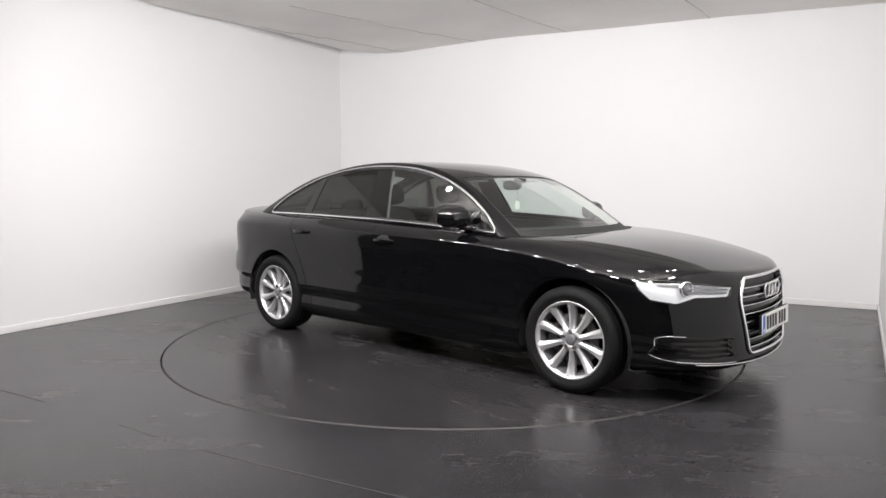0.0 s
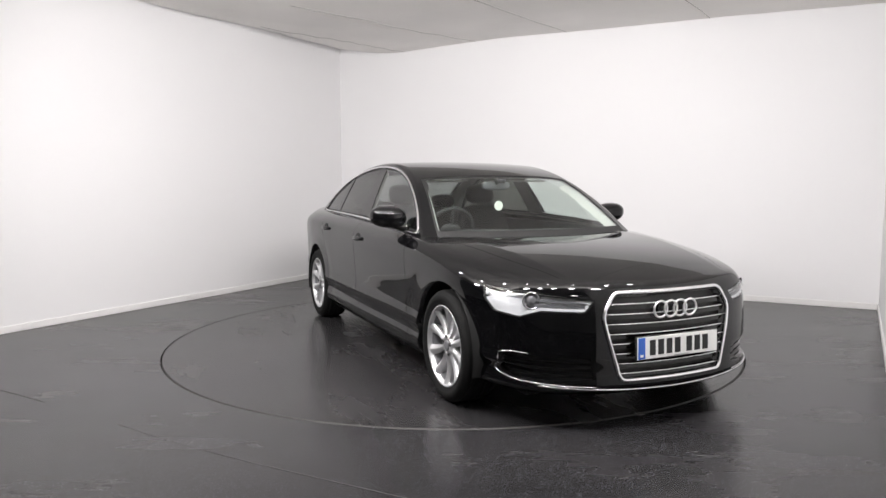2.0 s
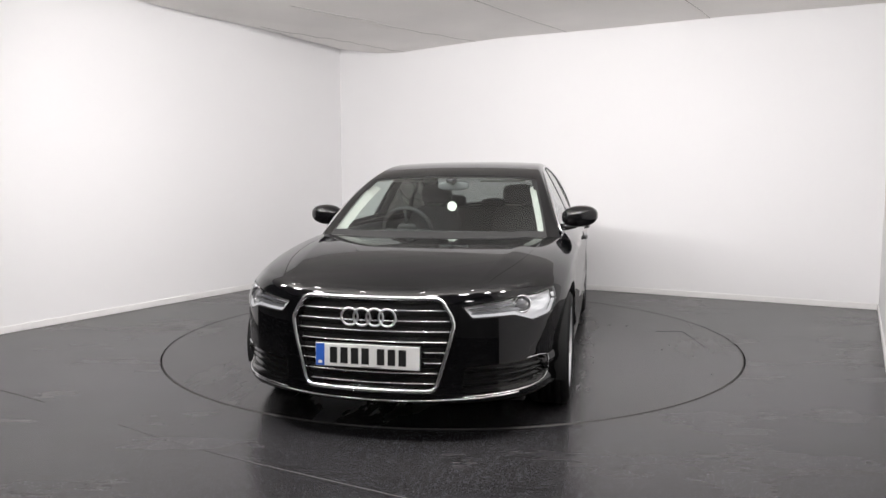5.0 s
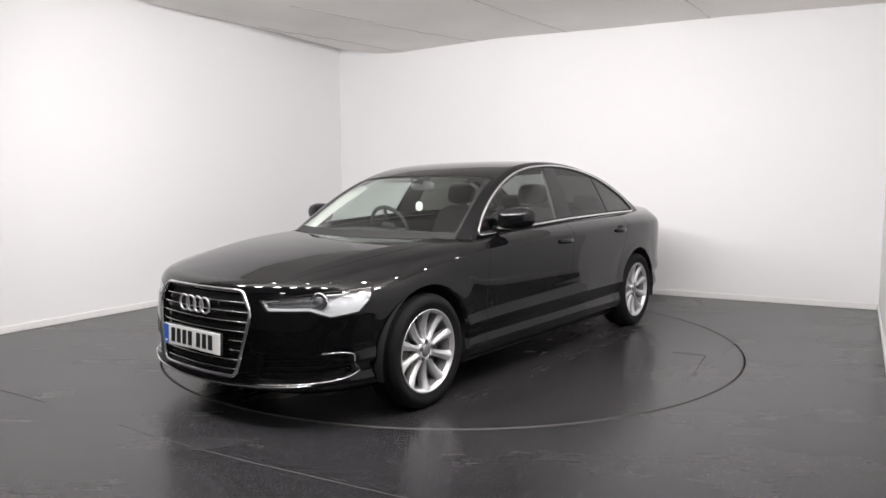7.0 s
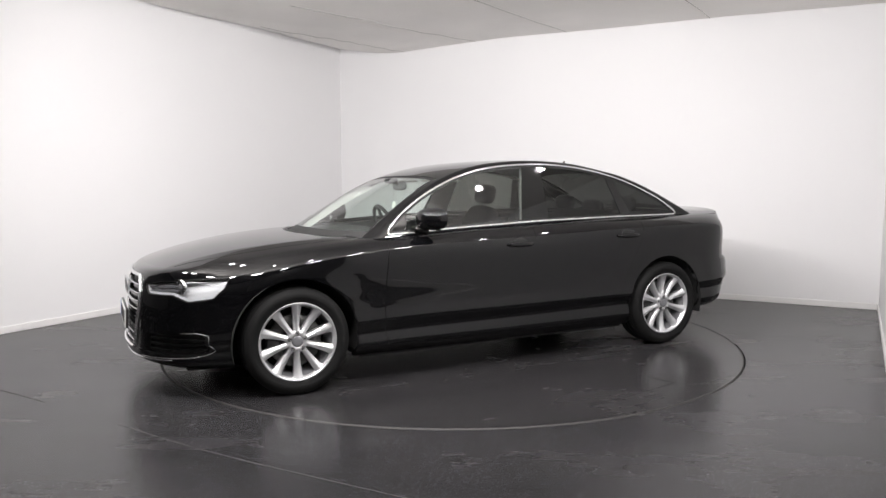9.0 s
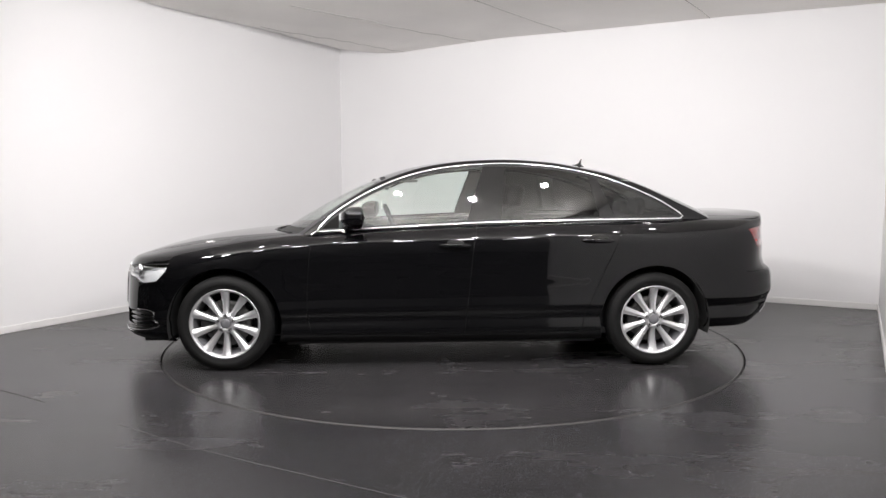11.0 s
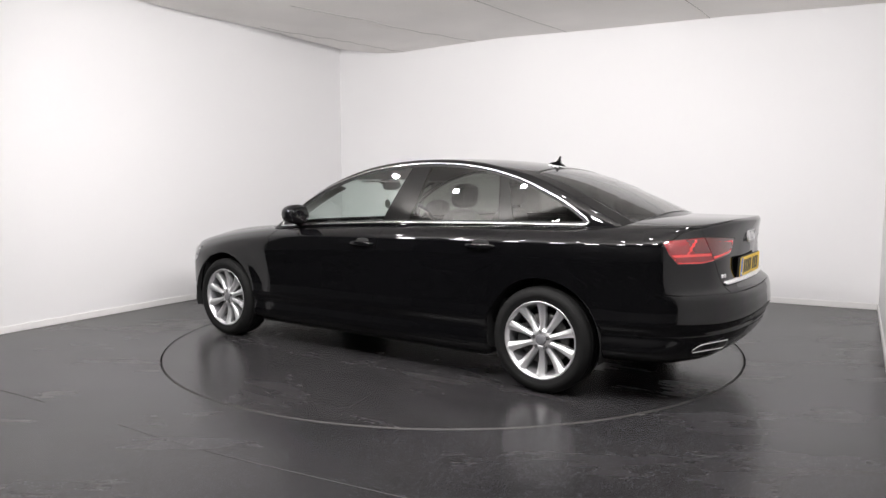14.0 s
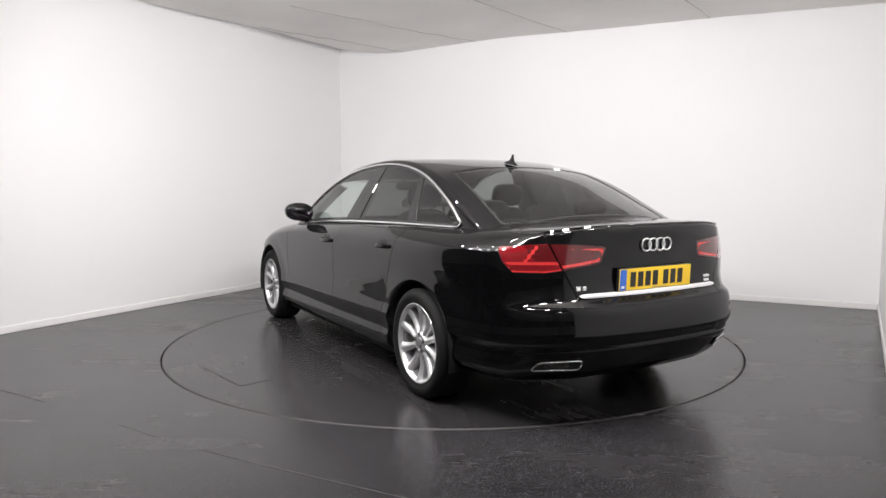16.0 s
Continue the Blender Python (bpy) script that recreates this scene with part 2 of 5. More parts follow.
def lamp_panel(first, m, label, group, w, h, power):
    """One LED panel with its light; a copy of first where there is one."""
    if first is None:
        first = tagged(new("ceiling_light"), label, "ceiling light", group)
        first.matrix_world = m
        part("frame", box_bm(-w - 0.015, w + 0.015, -h - 0.015, h + 0.015, 0.006, 0.05, 0.004), M["lamp_case"], first)
        part("diffuser", box_bm(-w, w, -h, h, 0.0, 0.012, 0.002), M["lamp"], first)
        for x in (-0.8 * w, 0.8 * w):
            part("hanger", tube_bm([(x, 0, 0.05), (x, 0.29, 0.16)], 0.003, 5), M["lamp_case"], first)
    else:
        copy_thing(first, m)
    data = bpy.data.lights.new("led", "AREA")
    data.shape, data.size, data.size_y, data.energy, data.color = "RECTANGLE", 2 * w, 2 * h, power, (1.0, 0.972, 0.968)
    new("led_light", data).matrix_world = m @ Matrix.Translation((0, 0, -0.006))
    return first


def build_lamps():
    first = small = None
    for a in LAMP_ANGLES:
        m = Matrix.Translation((LAMP_RADIUS * math.cos(radians(a)), LAMP_RADIUS * math.sin(radians(a)), 2.76)) @ Matrix.Rotation(radians(a + 90), 4, "Z") @ Matrix.Rotation(radians(LAMP_TILT), 4, "X")
        first = lamp_panel(first, m, "slim white LED panel hung tilted below the ceiling", "LED panels round the turntable", 0.11, 0.085, LAMP_POWER)
    for a in SPOT_ANGLES:
        m = Matrix.Translation((2.15 * math.cos(radians(a)), 2.15 * math.sin(radians(a)), 2.84)) @ Matrix.Rotation(radians(a + 90), 4, "Z") @ Matrix.Rotation(radians(38), 4, "X")
        small = lamp_panel(small, m, "small square white LED panel close under the ceiling", "small LED panels over the turntable", 0.034, 0.034, SPOT_POWER)
    # added fill, out of view: brightens the hall wall and the car's front
    hall = None
    for x, y in HALL_FILL_SPOTS:
        m = Matrix.Translation((x, y, 4.86)) @ ROOM
        hall = lamp_panel(hall, m, "unseen square LED panel added below the hall ceiling as fill light", "LED panels in the hall", 0.29, 0.29, HALL_FILL_POWER)


def build_turntable():
    top = tagged(new("turntable"), "round motorised turntable flush with the vinyl floor", "turntable")
    n = 160
    bm = bmesh.new()
    rim = [bm.verts.new((R_DISC * math.cos(2 * math.pi * i / n), R_DISC * math.sin(2 * math.pi * i / n), 0.001)) for i in range(n)]
    low = [bm.verts.new((v.co.x, v.co.y, -0.06)) for v in rim]
    bm.faces.new(rim)
    for i in range(n):
        bm.faces.new((low[i], low[(i + 1) % n], rim[(i + 1) % n], rim[i]))
    part("disc", bm, M["disc"], top, "dark grey vinyl disc with tyre scuffs")
    part("rim", lathe_bm([(R_DISC - 0.007, 0.0011), (R_DISC - 0.006, 0.0022), (R_DISC, 0.0022), (R_DISC + 0.001, -0.02)], 160, "Z"), M["ring"], top, "worn metal edge strip", 40)
    return top


build_booth()
build_lamps()
TURNTABLE = build_turntable()


# ---- the car: x forward, y to its left, z up, origin on the ground midway between the axles ----
def glossy_black():
    """Solid black paint under clear lacquer, with the faint unevenness of a sprayed coat."""
    m, nt, b = nodes_of("black_car_paint")
    co = node(nt, "ShaderNodeTexCoord")
    dust = node(nt, "ShaderNodeTexNoise", Scale=3.0, Detail=6.0)
    nt.links.new(co.outputs["Object"], dust.inputs["Vector"])
    rr = nt.nodes.new("ShaderNodeMapRange")
    rr.inputs[3].default_value, rr.inputs[4].default_value = 0.015, 0.05
    nt.links.new(dust.outputs["Fac"], rr.inputs[0])
    nt.links.new(rr.outputs[0], b.inputs["Roughness"])
    b.inputs["Base Color"].default_value = (0.0022, 0.0022, 0.0026, 1)
    b.inputs["Specular IOR Level"].default_value = 0.40
    return m


PAINT = glossy_black()
PIANO = plain("piano_black_trim", (0.004, 0.004, 0.004), 0.05)
PLASTIC = material("black_plastic", (0.012, 0.012, 0.012), 0.45, var=0.2, scale=20, fine=300, bump=0.1)
SEAL = plain("rubber_seal", (0.006, 0.006, 0.006), 0.6)
CHROME = plain("bright_chrome", (0.86, 0.86, 0.87), 0.14, 1.0)
SATIN = plain("satin_aluminium", (0.86, 0.86, 0.87), 0.28, 1.0)
GLASS = glass("window_glass", (0.80, 0.86, 0.83))
PRIVACY = glass("privacy_glass", (0.12, 0.125, 0.115), 0.0, 0.045)
REARGLASS = glass("rear_window_glass", (0.32, 0.33, 0.33))
LENS = glass("clear_lens", (0.92, 0.93, 0.94))
RUBBER = material("tyre_rubber", (0.006, 0.006, 0.006), 0.72, var=0.25, scale=14, fine=200, bump=0.3)
RIM = material("silver_alloy", (0.66, 0.66, 0.67), 0.34, 0.80, var=0.05, scale=12, fine=200)
# darker than bare steel: shade behind the spokes is put into the colour
DISC = material("brake_steel", (0.10, 0.098, 0.095), 0.45, 0.9, var=0.2, scale=30)
RUBBER.node_tree.nodes["Principled BSDF"].inputs["Specular IOR Level"].default_value = 0.2
BADGE = plain("badge_silver", (0.70, 0.70, 0.71), 0.3, 0.3)
# matte black of liners and underside, also painted shade in hollows
DARKHOLE = plain("matte_black_and_shade", (0.006, 0.006, 0.006), 0.9)
SEATCLOTH = material("black_seat_cloth", (0.018, 0.018, 0.019), 0.85, var=0.25, scale=30, fine=400, bump=0.4)
LINING = material("grey_headlining", (0.50, 0.49, 0.47), 0.9, var=0.06, scale=20, fine=400)
PILLARTRIM = material("grey_pillar_trim", (0.16, 0.158, 0.15), 0.8, var=0.06, scale=20, fine=400)
DASH = material("soft_dashboard", (0.022, 0.022, 0.023), 0.6, var=0.2, scale=20, fine=400, bump=0.3)
REDLENS = plain("red_lens", (0.17, 0.005, 0.008), 0.08, 0.0, 1.0)
REDDARK = plain("dark_red_lens", (0.085, 0.003, 0.005), 0.06, 0.0, 1.0)
REDLINE = plain("red_light_guide", (0.60, 0.03, 0.03), 0.15, 0.0, 1.0)
REFLECTOR = plain("lamp_reflector", (0.80, 0.80, 0.81), 0.30, 0.15)
LAMPWHITE = plain("lamp_white_insert", (0.82, 0.82, 0.83), 0.3)
LAMPGREY = plain("lamp_grey_insert", (0.20, 0.20, 0.21), 0.3, 0.4)
PLATEWHITE = plain("plate_white", (0.82, 0.82, 0.80), 0.4)
PLATEYELLOW = plain("plate_yellow", (0.85, 0.56, 0.02), 0.4)
PLATEBLUE = plain("plate_blue", (0.03, 0.13, 0.55), 0.4)
INK = plain("plate_black", (0.01, 0.01, 0.01), 0.5)
CARD = plain("card_white", (0.85, 0.87, 0.80), 0.6)


class Table:
    """A smooth curve through a few points."""

    def __init__(self, pts, sigma=0.05):
        pts = sorted(pts)
        x, y = np.array([p[0] for p in pts], float), np.array([p[1] for p in pts], float)
        h, d = np.diff(x), np.diff(y) / np.diff(x)
        m = np.empty_like(x)
        m[0], m[-1] = d[0], d[-1]
        m[1:-1] = np.where(d[:-1] * d[1:] > 0, (d[:-1] * h[1:] + d[1:] * h[:-1]) / (h[1:] + h[:-1]), 0.5 * (d[:-1] + d[1:]) * 0.5)
        self.x = np.linspace(x[0], x[-1], 1500)
        i = np.clip(np.searchsorted(x, self.x) - 1, 0, len(x) - 2)
        t = (self.x - x[i]) / h[i]
        self.y = ((1 + 2 * t) * (1 - t) ** 2 * y[i] + t * (1 - t) ** 2 * h[i] * m[i] + t * t * (3 - 2 * t) * y[i + 1] + t * t * (t - 1) * h[i] * m[i + 1])
        if sigma:
            step = self.x[1] - self.x[0]
            k = int(3 * sigma / step)
            if k > 1:
                w = np.exp(-0.5 * (np.arange(-k, k + 1) * step / sigma) ** 2)
                s0, s1 = self.y[1] - self.y[0], self.y[-1] - self.y[-2]
                pad = np.concatenate([self.y[0] + s0 * np.arange(-k, 0), self.y, self.y[-1] + s1 * np.arange(1, k + 1)])
                self.y = np.convolve(pad, w / w.sum(), "valid")

    def __call__(self, v):
        return np.interp(v, self.x, self.y)


# height of bonnet and boot along the middle, and at the shoulders
DECK_MID = Table([(-2.7, 0.99), (-2.45, 1.043), (-2.2, 1.046), (-2.0, 1.05), (-1.6, 1.05), (-1.0, 1.02), (0, 0.985), (0.9, 0.93), (1.29, 0.915), (1.544, 0.896),
                  (1.8, 0.862), (2.06, 0.801), (2.2, 0.753), (2.32, 0.70), (2.45, 0.62)], 0.05)
DECK_EDGE = Table([(-2.7, 0.93), (-2.4, 0.962), (-2.2, 0.978), (-2.0, 0.985), (-1.68, 0.992), (-1.0, 0.992), (-0.3, 0.978), (0.4, 0.948), (0.83, 0.918), (1.1, 0.896),
                   (1.4, 0.860), (1.82, 0.785), (2.1, 0.718), (2.4, 0.61)], 0.06)
SIDE_Y = Table([(1.5, 0.83), (1.2, 0.822), (0.83, 0.815), (0.0, 0.818), (-0.6, 0.808), (-1.2, 0.782), (-1.68, 0.750), (-2.0, 0.725), (-2.4, 0.70)], 0.08)
SIDE_Z = Table([(1.5, 0.88), (0.834, 0.937), (0.3, 0.972), (-0.3, 0.998), (-1.0, 1.012), (-1.676, 1.015), (-2.4, 1.01)], 0.08)
EDGE_Y = Table([(1.5, 0.86), (1.2, 0.815), (0.9, 0.765), (0.73, 0.725), (0.56, 0.685), (0.35, 0.645), (0.14, 0.622), (-0.4, 0.605), (-0.85, 0.60), (-1.2, 0.605),
                (-1.5, 0.635), (-1.68, 0.66), (-1.9, 0.69), (-2.4, 0.71)], 0.07)
EDGE_Z = Table([(1.5, 0.55), (1.2, 0.745), (1.03, 0.86), (0.88, 0.973), (0.731, 1.083), (0.559, 1.195), (0.349, 1.296), (0.142, 1.362), (-0.06, 1.398), (-0.26, 1.415),
                (-0.457, 1.42), (-0.651, 1.412), (-0.842, 1.392), (-1.031, 1.356), (-1.218, 1.316), (-1.403, 1.252), (-1.55, 1.188), (-1.675, 1.126), (-1.85, 1.04), (-2.1, 0.90), (-2.4, 0.74)], 0.05)
ROOF_MID = Table([(1.5, 0.735), (1.17, 0.935), (0.991, 1.043), (0.795, 1.15), (0.553, 1.265), (0.317, 1.352), (0.084, 1.402), (-0.145, 1.426), (-0.37, 1.437), (-0.592, 1.434),
                  (-0.811, 1.421), (-1.027, 1.394), (-1.241, 1.352), (-1.453, 1.288), (-1.662, 1.207), (-1.869, 1.121), (-2.013, 1.055), (-2.4, 0.87)], 0.05)
CREASE = Table([(-2.7, 0.90), (-2.2, 0.913), (-1.8, 0.910), (-1.0, 0.902), (0.0, 0.878), (0.8, 0.855), (1.456, 0.775), (1.9, 0.675), (2.4, 0.60)], 0.1)


def deck(x, y):
    q = np.abs(y) / 0.80
    qc = np.interp(x, (0.8, 1.4, 2.1), (0.82, 0.775, 0.63))
    # the bonnet is nearly flat up to a crease on each side, then falls to the wings
    crisp = np.where(q < qc, 0.25 * (q / qc) ** 2, 0.25 + 0.75 * np.maximum((q - qc) / (1 - qc), 0) ** 1.12)
    w = np.clip((x - 0.7) / 0.3, 0, 1) * np.clip((2.32 - x) / 0.25, 0, 1)
    return DECK_MID(x) - (DECK_MID(x) - DECK_EDGE(x)) * (q ** 3.4 * (1 - w) + crisp * w)


def soft_min(a, b, k):
    h = np.clip(0.5 + 0.5 * (b - a) / k, 0, 1)
    return b + (a - b) * h - k * h * (1 - h)


def cabin_crown(x, y):
    ye = EDGE_Y(x)
    return ROOF_MID(x) - (ROOF_MID(x) - EDGE_Z(x)) * (np.abs(y) / ye) ** 2.3


def cabin_side(x, y):
    t = (SIDE_Y(x) - np.abs(y)) / np.maximum(SIDE_Y(x) - 0.60, 0.05)
    return SIDE_Z(x) + (1.40 - SIDE_Z(x)) * (t - 0.12 * t * (t - 1.0))


def cabin(x, y):
    return soft_min(cabin_crown(x, y), cabin_side(x, y), 0.045)


class Skin:
    """Polygons with places and smooth normals, which can be cut along curves."""

    def __init__(self, pos, nrm, polys):
        self.pos, self.nrm, self.polys = pos, nrm, polys

    def cut(self, value):
        """Two skins: where value(pos) is positive, and the rest."""
        f = value(self.pos)
        f = np.where(np.abs(f) < 1e-7, 1e-7, f)
        pos, nrm = list(self.pos), list(self.nrm)
        made, ins, outs = {}, [], []
        sign = f > 0
        for poly in self.polys:
            k = sum(bool(sign[i]) for i in poly)
            if k == len(poly):
                ins.append(poly)
            elif k == 0:
                outs.append(poly)
            else:
                a_, b_ = [], []
                for i, j in zip(poly, poly[1:] + poly[:1]):
                    (a_ if sign[i] else b_).append(i)
                    if sign[i] != sign[j]:
                        key = (i, j) if i < j else (j, i)
                        if key not in made:
                            t = f[i] / (f[i] - f[j])
                            made[key] = len(pos)
                            pos.append(self.pos[i] + t * (self.pos[j] - self.pos[i]))
                            nrm.append(self.nrm[i] + t * (self.nrm[j] - self.nrm[i]))
                        a_.append(made[key])
                        b_.append(made[key])
                if len(a_) > 2:
                    ins.append(a_)
                if len(b_) > 2:
                    outs.append(b_)
        pos, nrm = np.array(pos), np.array(nrm)
        return Skin(pos, nrm, ins), Skin(pos, nrm, outs)

    def seam(self, d, g, region):
        """A narrow strip where d is within g of nought, inside region; and the rest."""
        ins, out = self.cut(region)
        a, r = ins.cut(lambda p: d(p) - g)
        strip, c = r.cut(lambda p: d(p) + g)
        return strip.lean(), a.lean().plus(c.lean()).plus(out.lean())

    def lean(self):
        """The same without unused places."""
        used = sorted({i for p in self.polys for i in p})
        at = {v: k for k, v in enumerate(used)}
        return Skin(self.pos[used].reshape(-1, 3), self.nrm[used].reshape(-1, 3), [[at[i] for i in p] for p in self.polys])

    def moved(self, d):
        return Skin(self.pos + d * self.nrm, self.nrm, self.polys)

    def plus(self, other):
        k = len(self.pos)
        return Skin(np.concatenate([self.pos, other.pos]), np.concatenate([self.nrm, other.nrm]), self.polys + [[i + k for i in p] for p in other.polys])

    def mirrored(self):
        f = np.array([1, -1, 1])
        return Skin(self.pos * f, self.nrm * f, [p[::-1] for p in self.polys])

    def pieces(self):
        """The connected pieces, each a skin of its own."""
        root = list(range(len(self.pos)))

        def find(i):
            while root[i] != i:
                root[i] = root[root[i]]
                i = root[i]
            return i
        weld = {}
        for i, p in enumerate(self.pos):
            root[i] = weld.setdefault(tuple(np.round(p, 5)), i)
        for p in self.polys:
            for i in p[1:]:
                root[find(i)] = find(p[0])
        groups = collections.defaultdict(list)
        for p in self.polys:
            groups[find(p[0])].append(p)
        return [Skin(self.pos, self.nrm, g) for g in groups.values() if len(g) > 3]

    def mesh(self, name, mat, parent, label="", depth=0.012):
        """One object; its open edges are turned in by depth, so that it reads as a panel with thickness."""
        if name == "panel_gap":
            bits = self.pieces()
            if len(bits) > 1:
                return [b.mesh(name, mat, parent, label, depth) for b in bits][0]
        used = sorted({i for p in self.polys for i in p})
        at = {v: k for k, v in enumerate(used)}
        pos, nrm = self.pos[used], self.nrm[used]
        nrm = nrm / np.maximum(np.linalg.norm(nrm, axis=1, keepdims=True), 1e-9)
        polys = [[at[i] for i in p] for p in self.polys]
        verts, norms = list(pos), list(nrm)
        if depth:
            count = {}
            for p in polys:
                for i, j in zip(p, p[1:] + p[:1]):
                    count[(i, j)] = count.get((i, j), 0) + 1
            lips = {}

            def lip(i):
                if i not in lips:
                    lips[i] = len(verts)
                    verts.append(pos[i] - depth * nrm[i])
                    norms.append(nrm[i])
                return lips[i]
            for (i, j) in [e for e in count if (e[1], e[0]) not in count]:
                if abs(pos[i][1]) < 1e-4 and abs(pos[j][1]) < 1e-4:
                    continue
                polys.append([j, i, lip(i), lip(j)])
        me = bpy.data.meshes.new(name)
        me.from_pydata([tuple(v) for v in verts], [], polys)
        me.polygons.foreach_set("use_smooth", [True] * len(me.polygons))
        me.normals_split_custom_set_from_vertices([tuple(v) for v in norms])
        me.materials.append(mat)
        ob = new(name, me)
        ob.parent = parent
        if label:
            tagged(ob, label)
        return ob


def grid_skin(P, flip=False):
    """A skin over a grid of places P[i, j]; normals from the grid itself."""
    du, dv = np.gradient(P, axis=0), np.gradient(P, axis=1)
    n = np.cross(du, dv)
    if flip:
        n = -n
    n /= np.maximum(np.linalg.norm(n, axis=2, keepdims=True), 1e-9)
    a, b = P.shape[:2]
    polys = []
    for i in range(a - 1):
        for j in range(b - 1):
            q = [i * b + j, (i + 1) * b + j, (i + 1) * b + j + 1, i * b + j + 1]
            polys.append(q[::-1] if flip else q)
    return Skin(P.reshape(-1, 3), n.reshape(-1, 3), polys)


def poly_dist(pts, closed=True):
    """A function of two arrays: the distance to a polygon's outline, positive inside it."""
    pts = np.array(pts, float)

    def value(x, y):
        d2, inside = np.full(x.shape, 1e9), np.zeros(x.shape, bool)
        n = len(pts)
        for i in range(n if closed else n - 1):
            (ax, ay), (bx, by) = pts[i], pts[(i + 1) % n]
            ex, ey = bx - ax, by - ay
            t = np.clip(((x - ax) * ex + (y - ay) * ey) / (ex * ex + ey * ey + 1e-12), 0, 1)
            d2 = np.minimum(d2, (x - ax - t * ex) ** 2 + (y - ay - t * ey) ** 2)
            cross = (ay > y) != (by > y)
            inside ^= cross & (x < ex * (y - ay) / (ey if abs(ey) > 1e-12 else 1e-12) + ax)
        return np.sqrt(d2) * np.where(inside, 1, -1)
    return value


def rounded(pts, r, n=5):
    """A polygon with its corners rounded."""
    out = []
    m = len(pts)
    for i in range(m):
        p, a, b = (np.array(pts[k % m], float) for k in (i, i - 1, i + 1))
        la, lb = np.linalg.norm(a - p), np.linalg.norm(b - p)
        q = min(r, 0.45 * la, 0.45 * lb)
        s, e = p + (a - p) / la * q, p + (b - p) / lb * q
        for k in range(n + 1):
            t = k / n
            out.append((1 - t) ** 2 * s + 2 * t * (1 - t) * p + t * t * e)
    return out


def outline():
    """The plan of the body at its widest, from the tail's middle round the left side to the nose's middle."""
    pts = np.array([(-2.512, 0), (-2.502, 0.25), (-2.463, 0.48), (-2.38, 0.67), (-2.255, 0.785), (-2.05, 0.868), (-1.75, 0.912), (-1.456, 0.926), (-0.8, 0.932), (0, 0.937),
                    (0.8, 0.932), (1.3, 0.924), (1.6, 0.908), (1.85, 0.868), (2.02, 0.80), (2.15, 0.69), (2.25, 0.52), (2.315, 0.30), (2.335, 0.15), (2.342, 0)])
    full = np.concatenate([pts[:0:-1] * (1, -1), pts])          # with the other side, for smooth ends

    s = np.concatenate([[0], np.cumsum(np.linalg.norm(np.diff(full, axis=0), axis=1))])
    tx, ty = Table(list(zip(s, full[:, 0])), 0.05), Table(list(zip(s, full[:, 1])), 0.05)
    s0 = s[len(pts) - 1]
    q = np.linspace(s0, s[-1], 330)
    P = np.stack([tx(q), ty(q)], 1)
    P[0, 1] = P[-1, 1] = 0
    T = np.gradient(P, axis=0)
    T[0], T[-1] = (0, 1), (0, -1)
    T /= np.linalg.norm(T, axis=1, keepdims=True)
    N = np.stack([-T[:, 1], T[:, 0]], 1)
    return P, N


PROFILE_SIDE = Table([(0.185, 0.075), (0.205, 0.045), (0.235, 0.022), (0.262, 0.014), (0.30, 0.017), (0.335, 0.025), (0.362, 0.021), (0.40, 0.005), (0.425, 0.002), (0.45, 0.0045), (0.485, 0.009),
                      (0.53, 0.009), (0.62, 0.0058), (0.70, 0.0025), (0.78, 0.000), (0.84, 0.003), (0.865, 0.008), (0.885, 0.0155), (0.905, 0.026), (0.94, 0.052), (0.975, 0.085), (1.0, 0.118)], 0.006)
PROFILE_NOSE = Table([(0.17, 0.11), (0.19, 0.045), (0.21, 0.012), (0.235, 0.0), (0.27, 0.004), (0.40, 0.008), (0.52, 0.014), (0.62, 0.026), (0.68, 0.042), (0.712, 0.062), (0.735, 0.095), (0.745, 0.13)], 0.008)
PROFILE_TAIL = Table([(0.22, 0.17), (0.26, 0.11), (0.31, 0.065), (0.36, 0.035), (0.40, 0.020), (0.43, 0.018), (0.45, 0.004), (0.55, 0.0), (0.60, 0.008), (0.635, 0.03), (0.655, 0.066), (0.68, 0.086), (0.72, 0.097), (0.80, 0.100),
                      (0.88, 0.095), (0.95, 0.084), (1.0, 0.072), (1.025, 0.070), (1.040, 0.085)], 0.008)

PROFILE_TAIL_SIDE = Table([(0.22, 0.15), (0.26, 0.10), (0.31, 0.06), (0.36, 0.034), (0.40, 0.020), (0.43, 0.016), (0.45, 0.004), (0.55, 0.0), (0.60, 0.004), (0.635, 0.018), (0.655, 0.042), (0.70, 0.060), (0.80, 0.066),
                           (0.88, 0.071), (0.95, 0.076), (1.0, 0.080), (1.025, 0.083), (1.040, 0.096)], 0.008)
TUB = []


def on_body(front, y, z):
    """x of the nose or the tail at a given y and z."""
    g = TUB[0]
    cols = range(len(g) - 1, 210, -1) if front else range(0, 110)
    xy = [(np.interp(z, g[i, :, 2], g[i, :, 1]), np.interp(z, g[i, :, 2], g[i, :, 0])) for i in cols]
    return float(np.interp(abs(y), [q[0] for q in xy], [q[1] for q in xy]))


def side_y(x, z):
    """y of the cabin's side at a given x and z."""
    lo, hi = float(EDGE_Y(x)) - 0.12, float(SIDE_Y(x)) + 0.06
    for _ in range(30):
        m = 0.5 * (lo + hi)
        if cabin(np.array(x), np.array(m)) > z:
            lo = m
        else:
            hi = m
    return lo


def bar(name, pts, r, mat, parent, label=""):
    return part(name, tube_bm(pts, r, 8), mat, parent, label, 60)


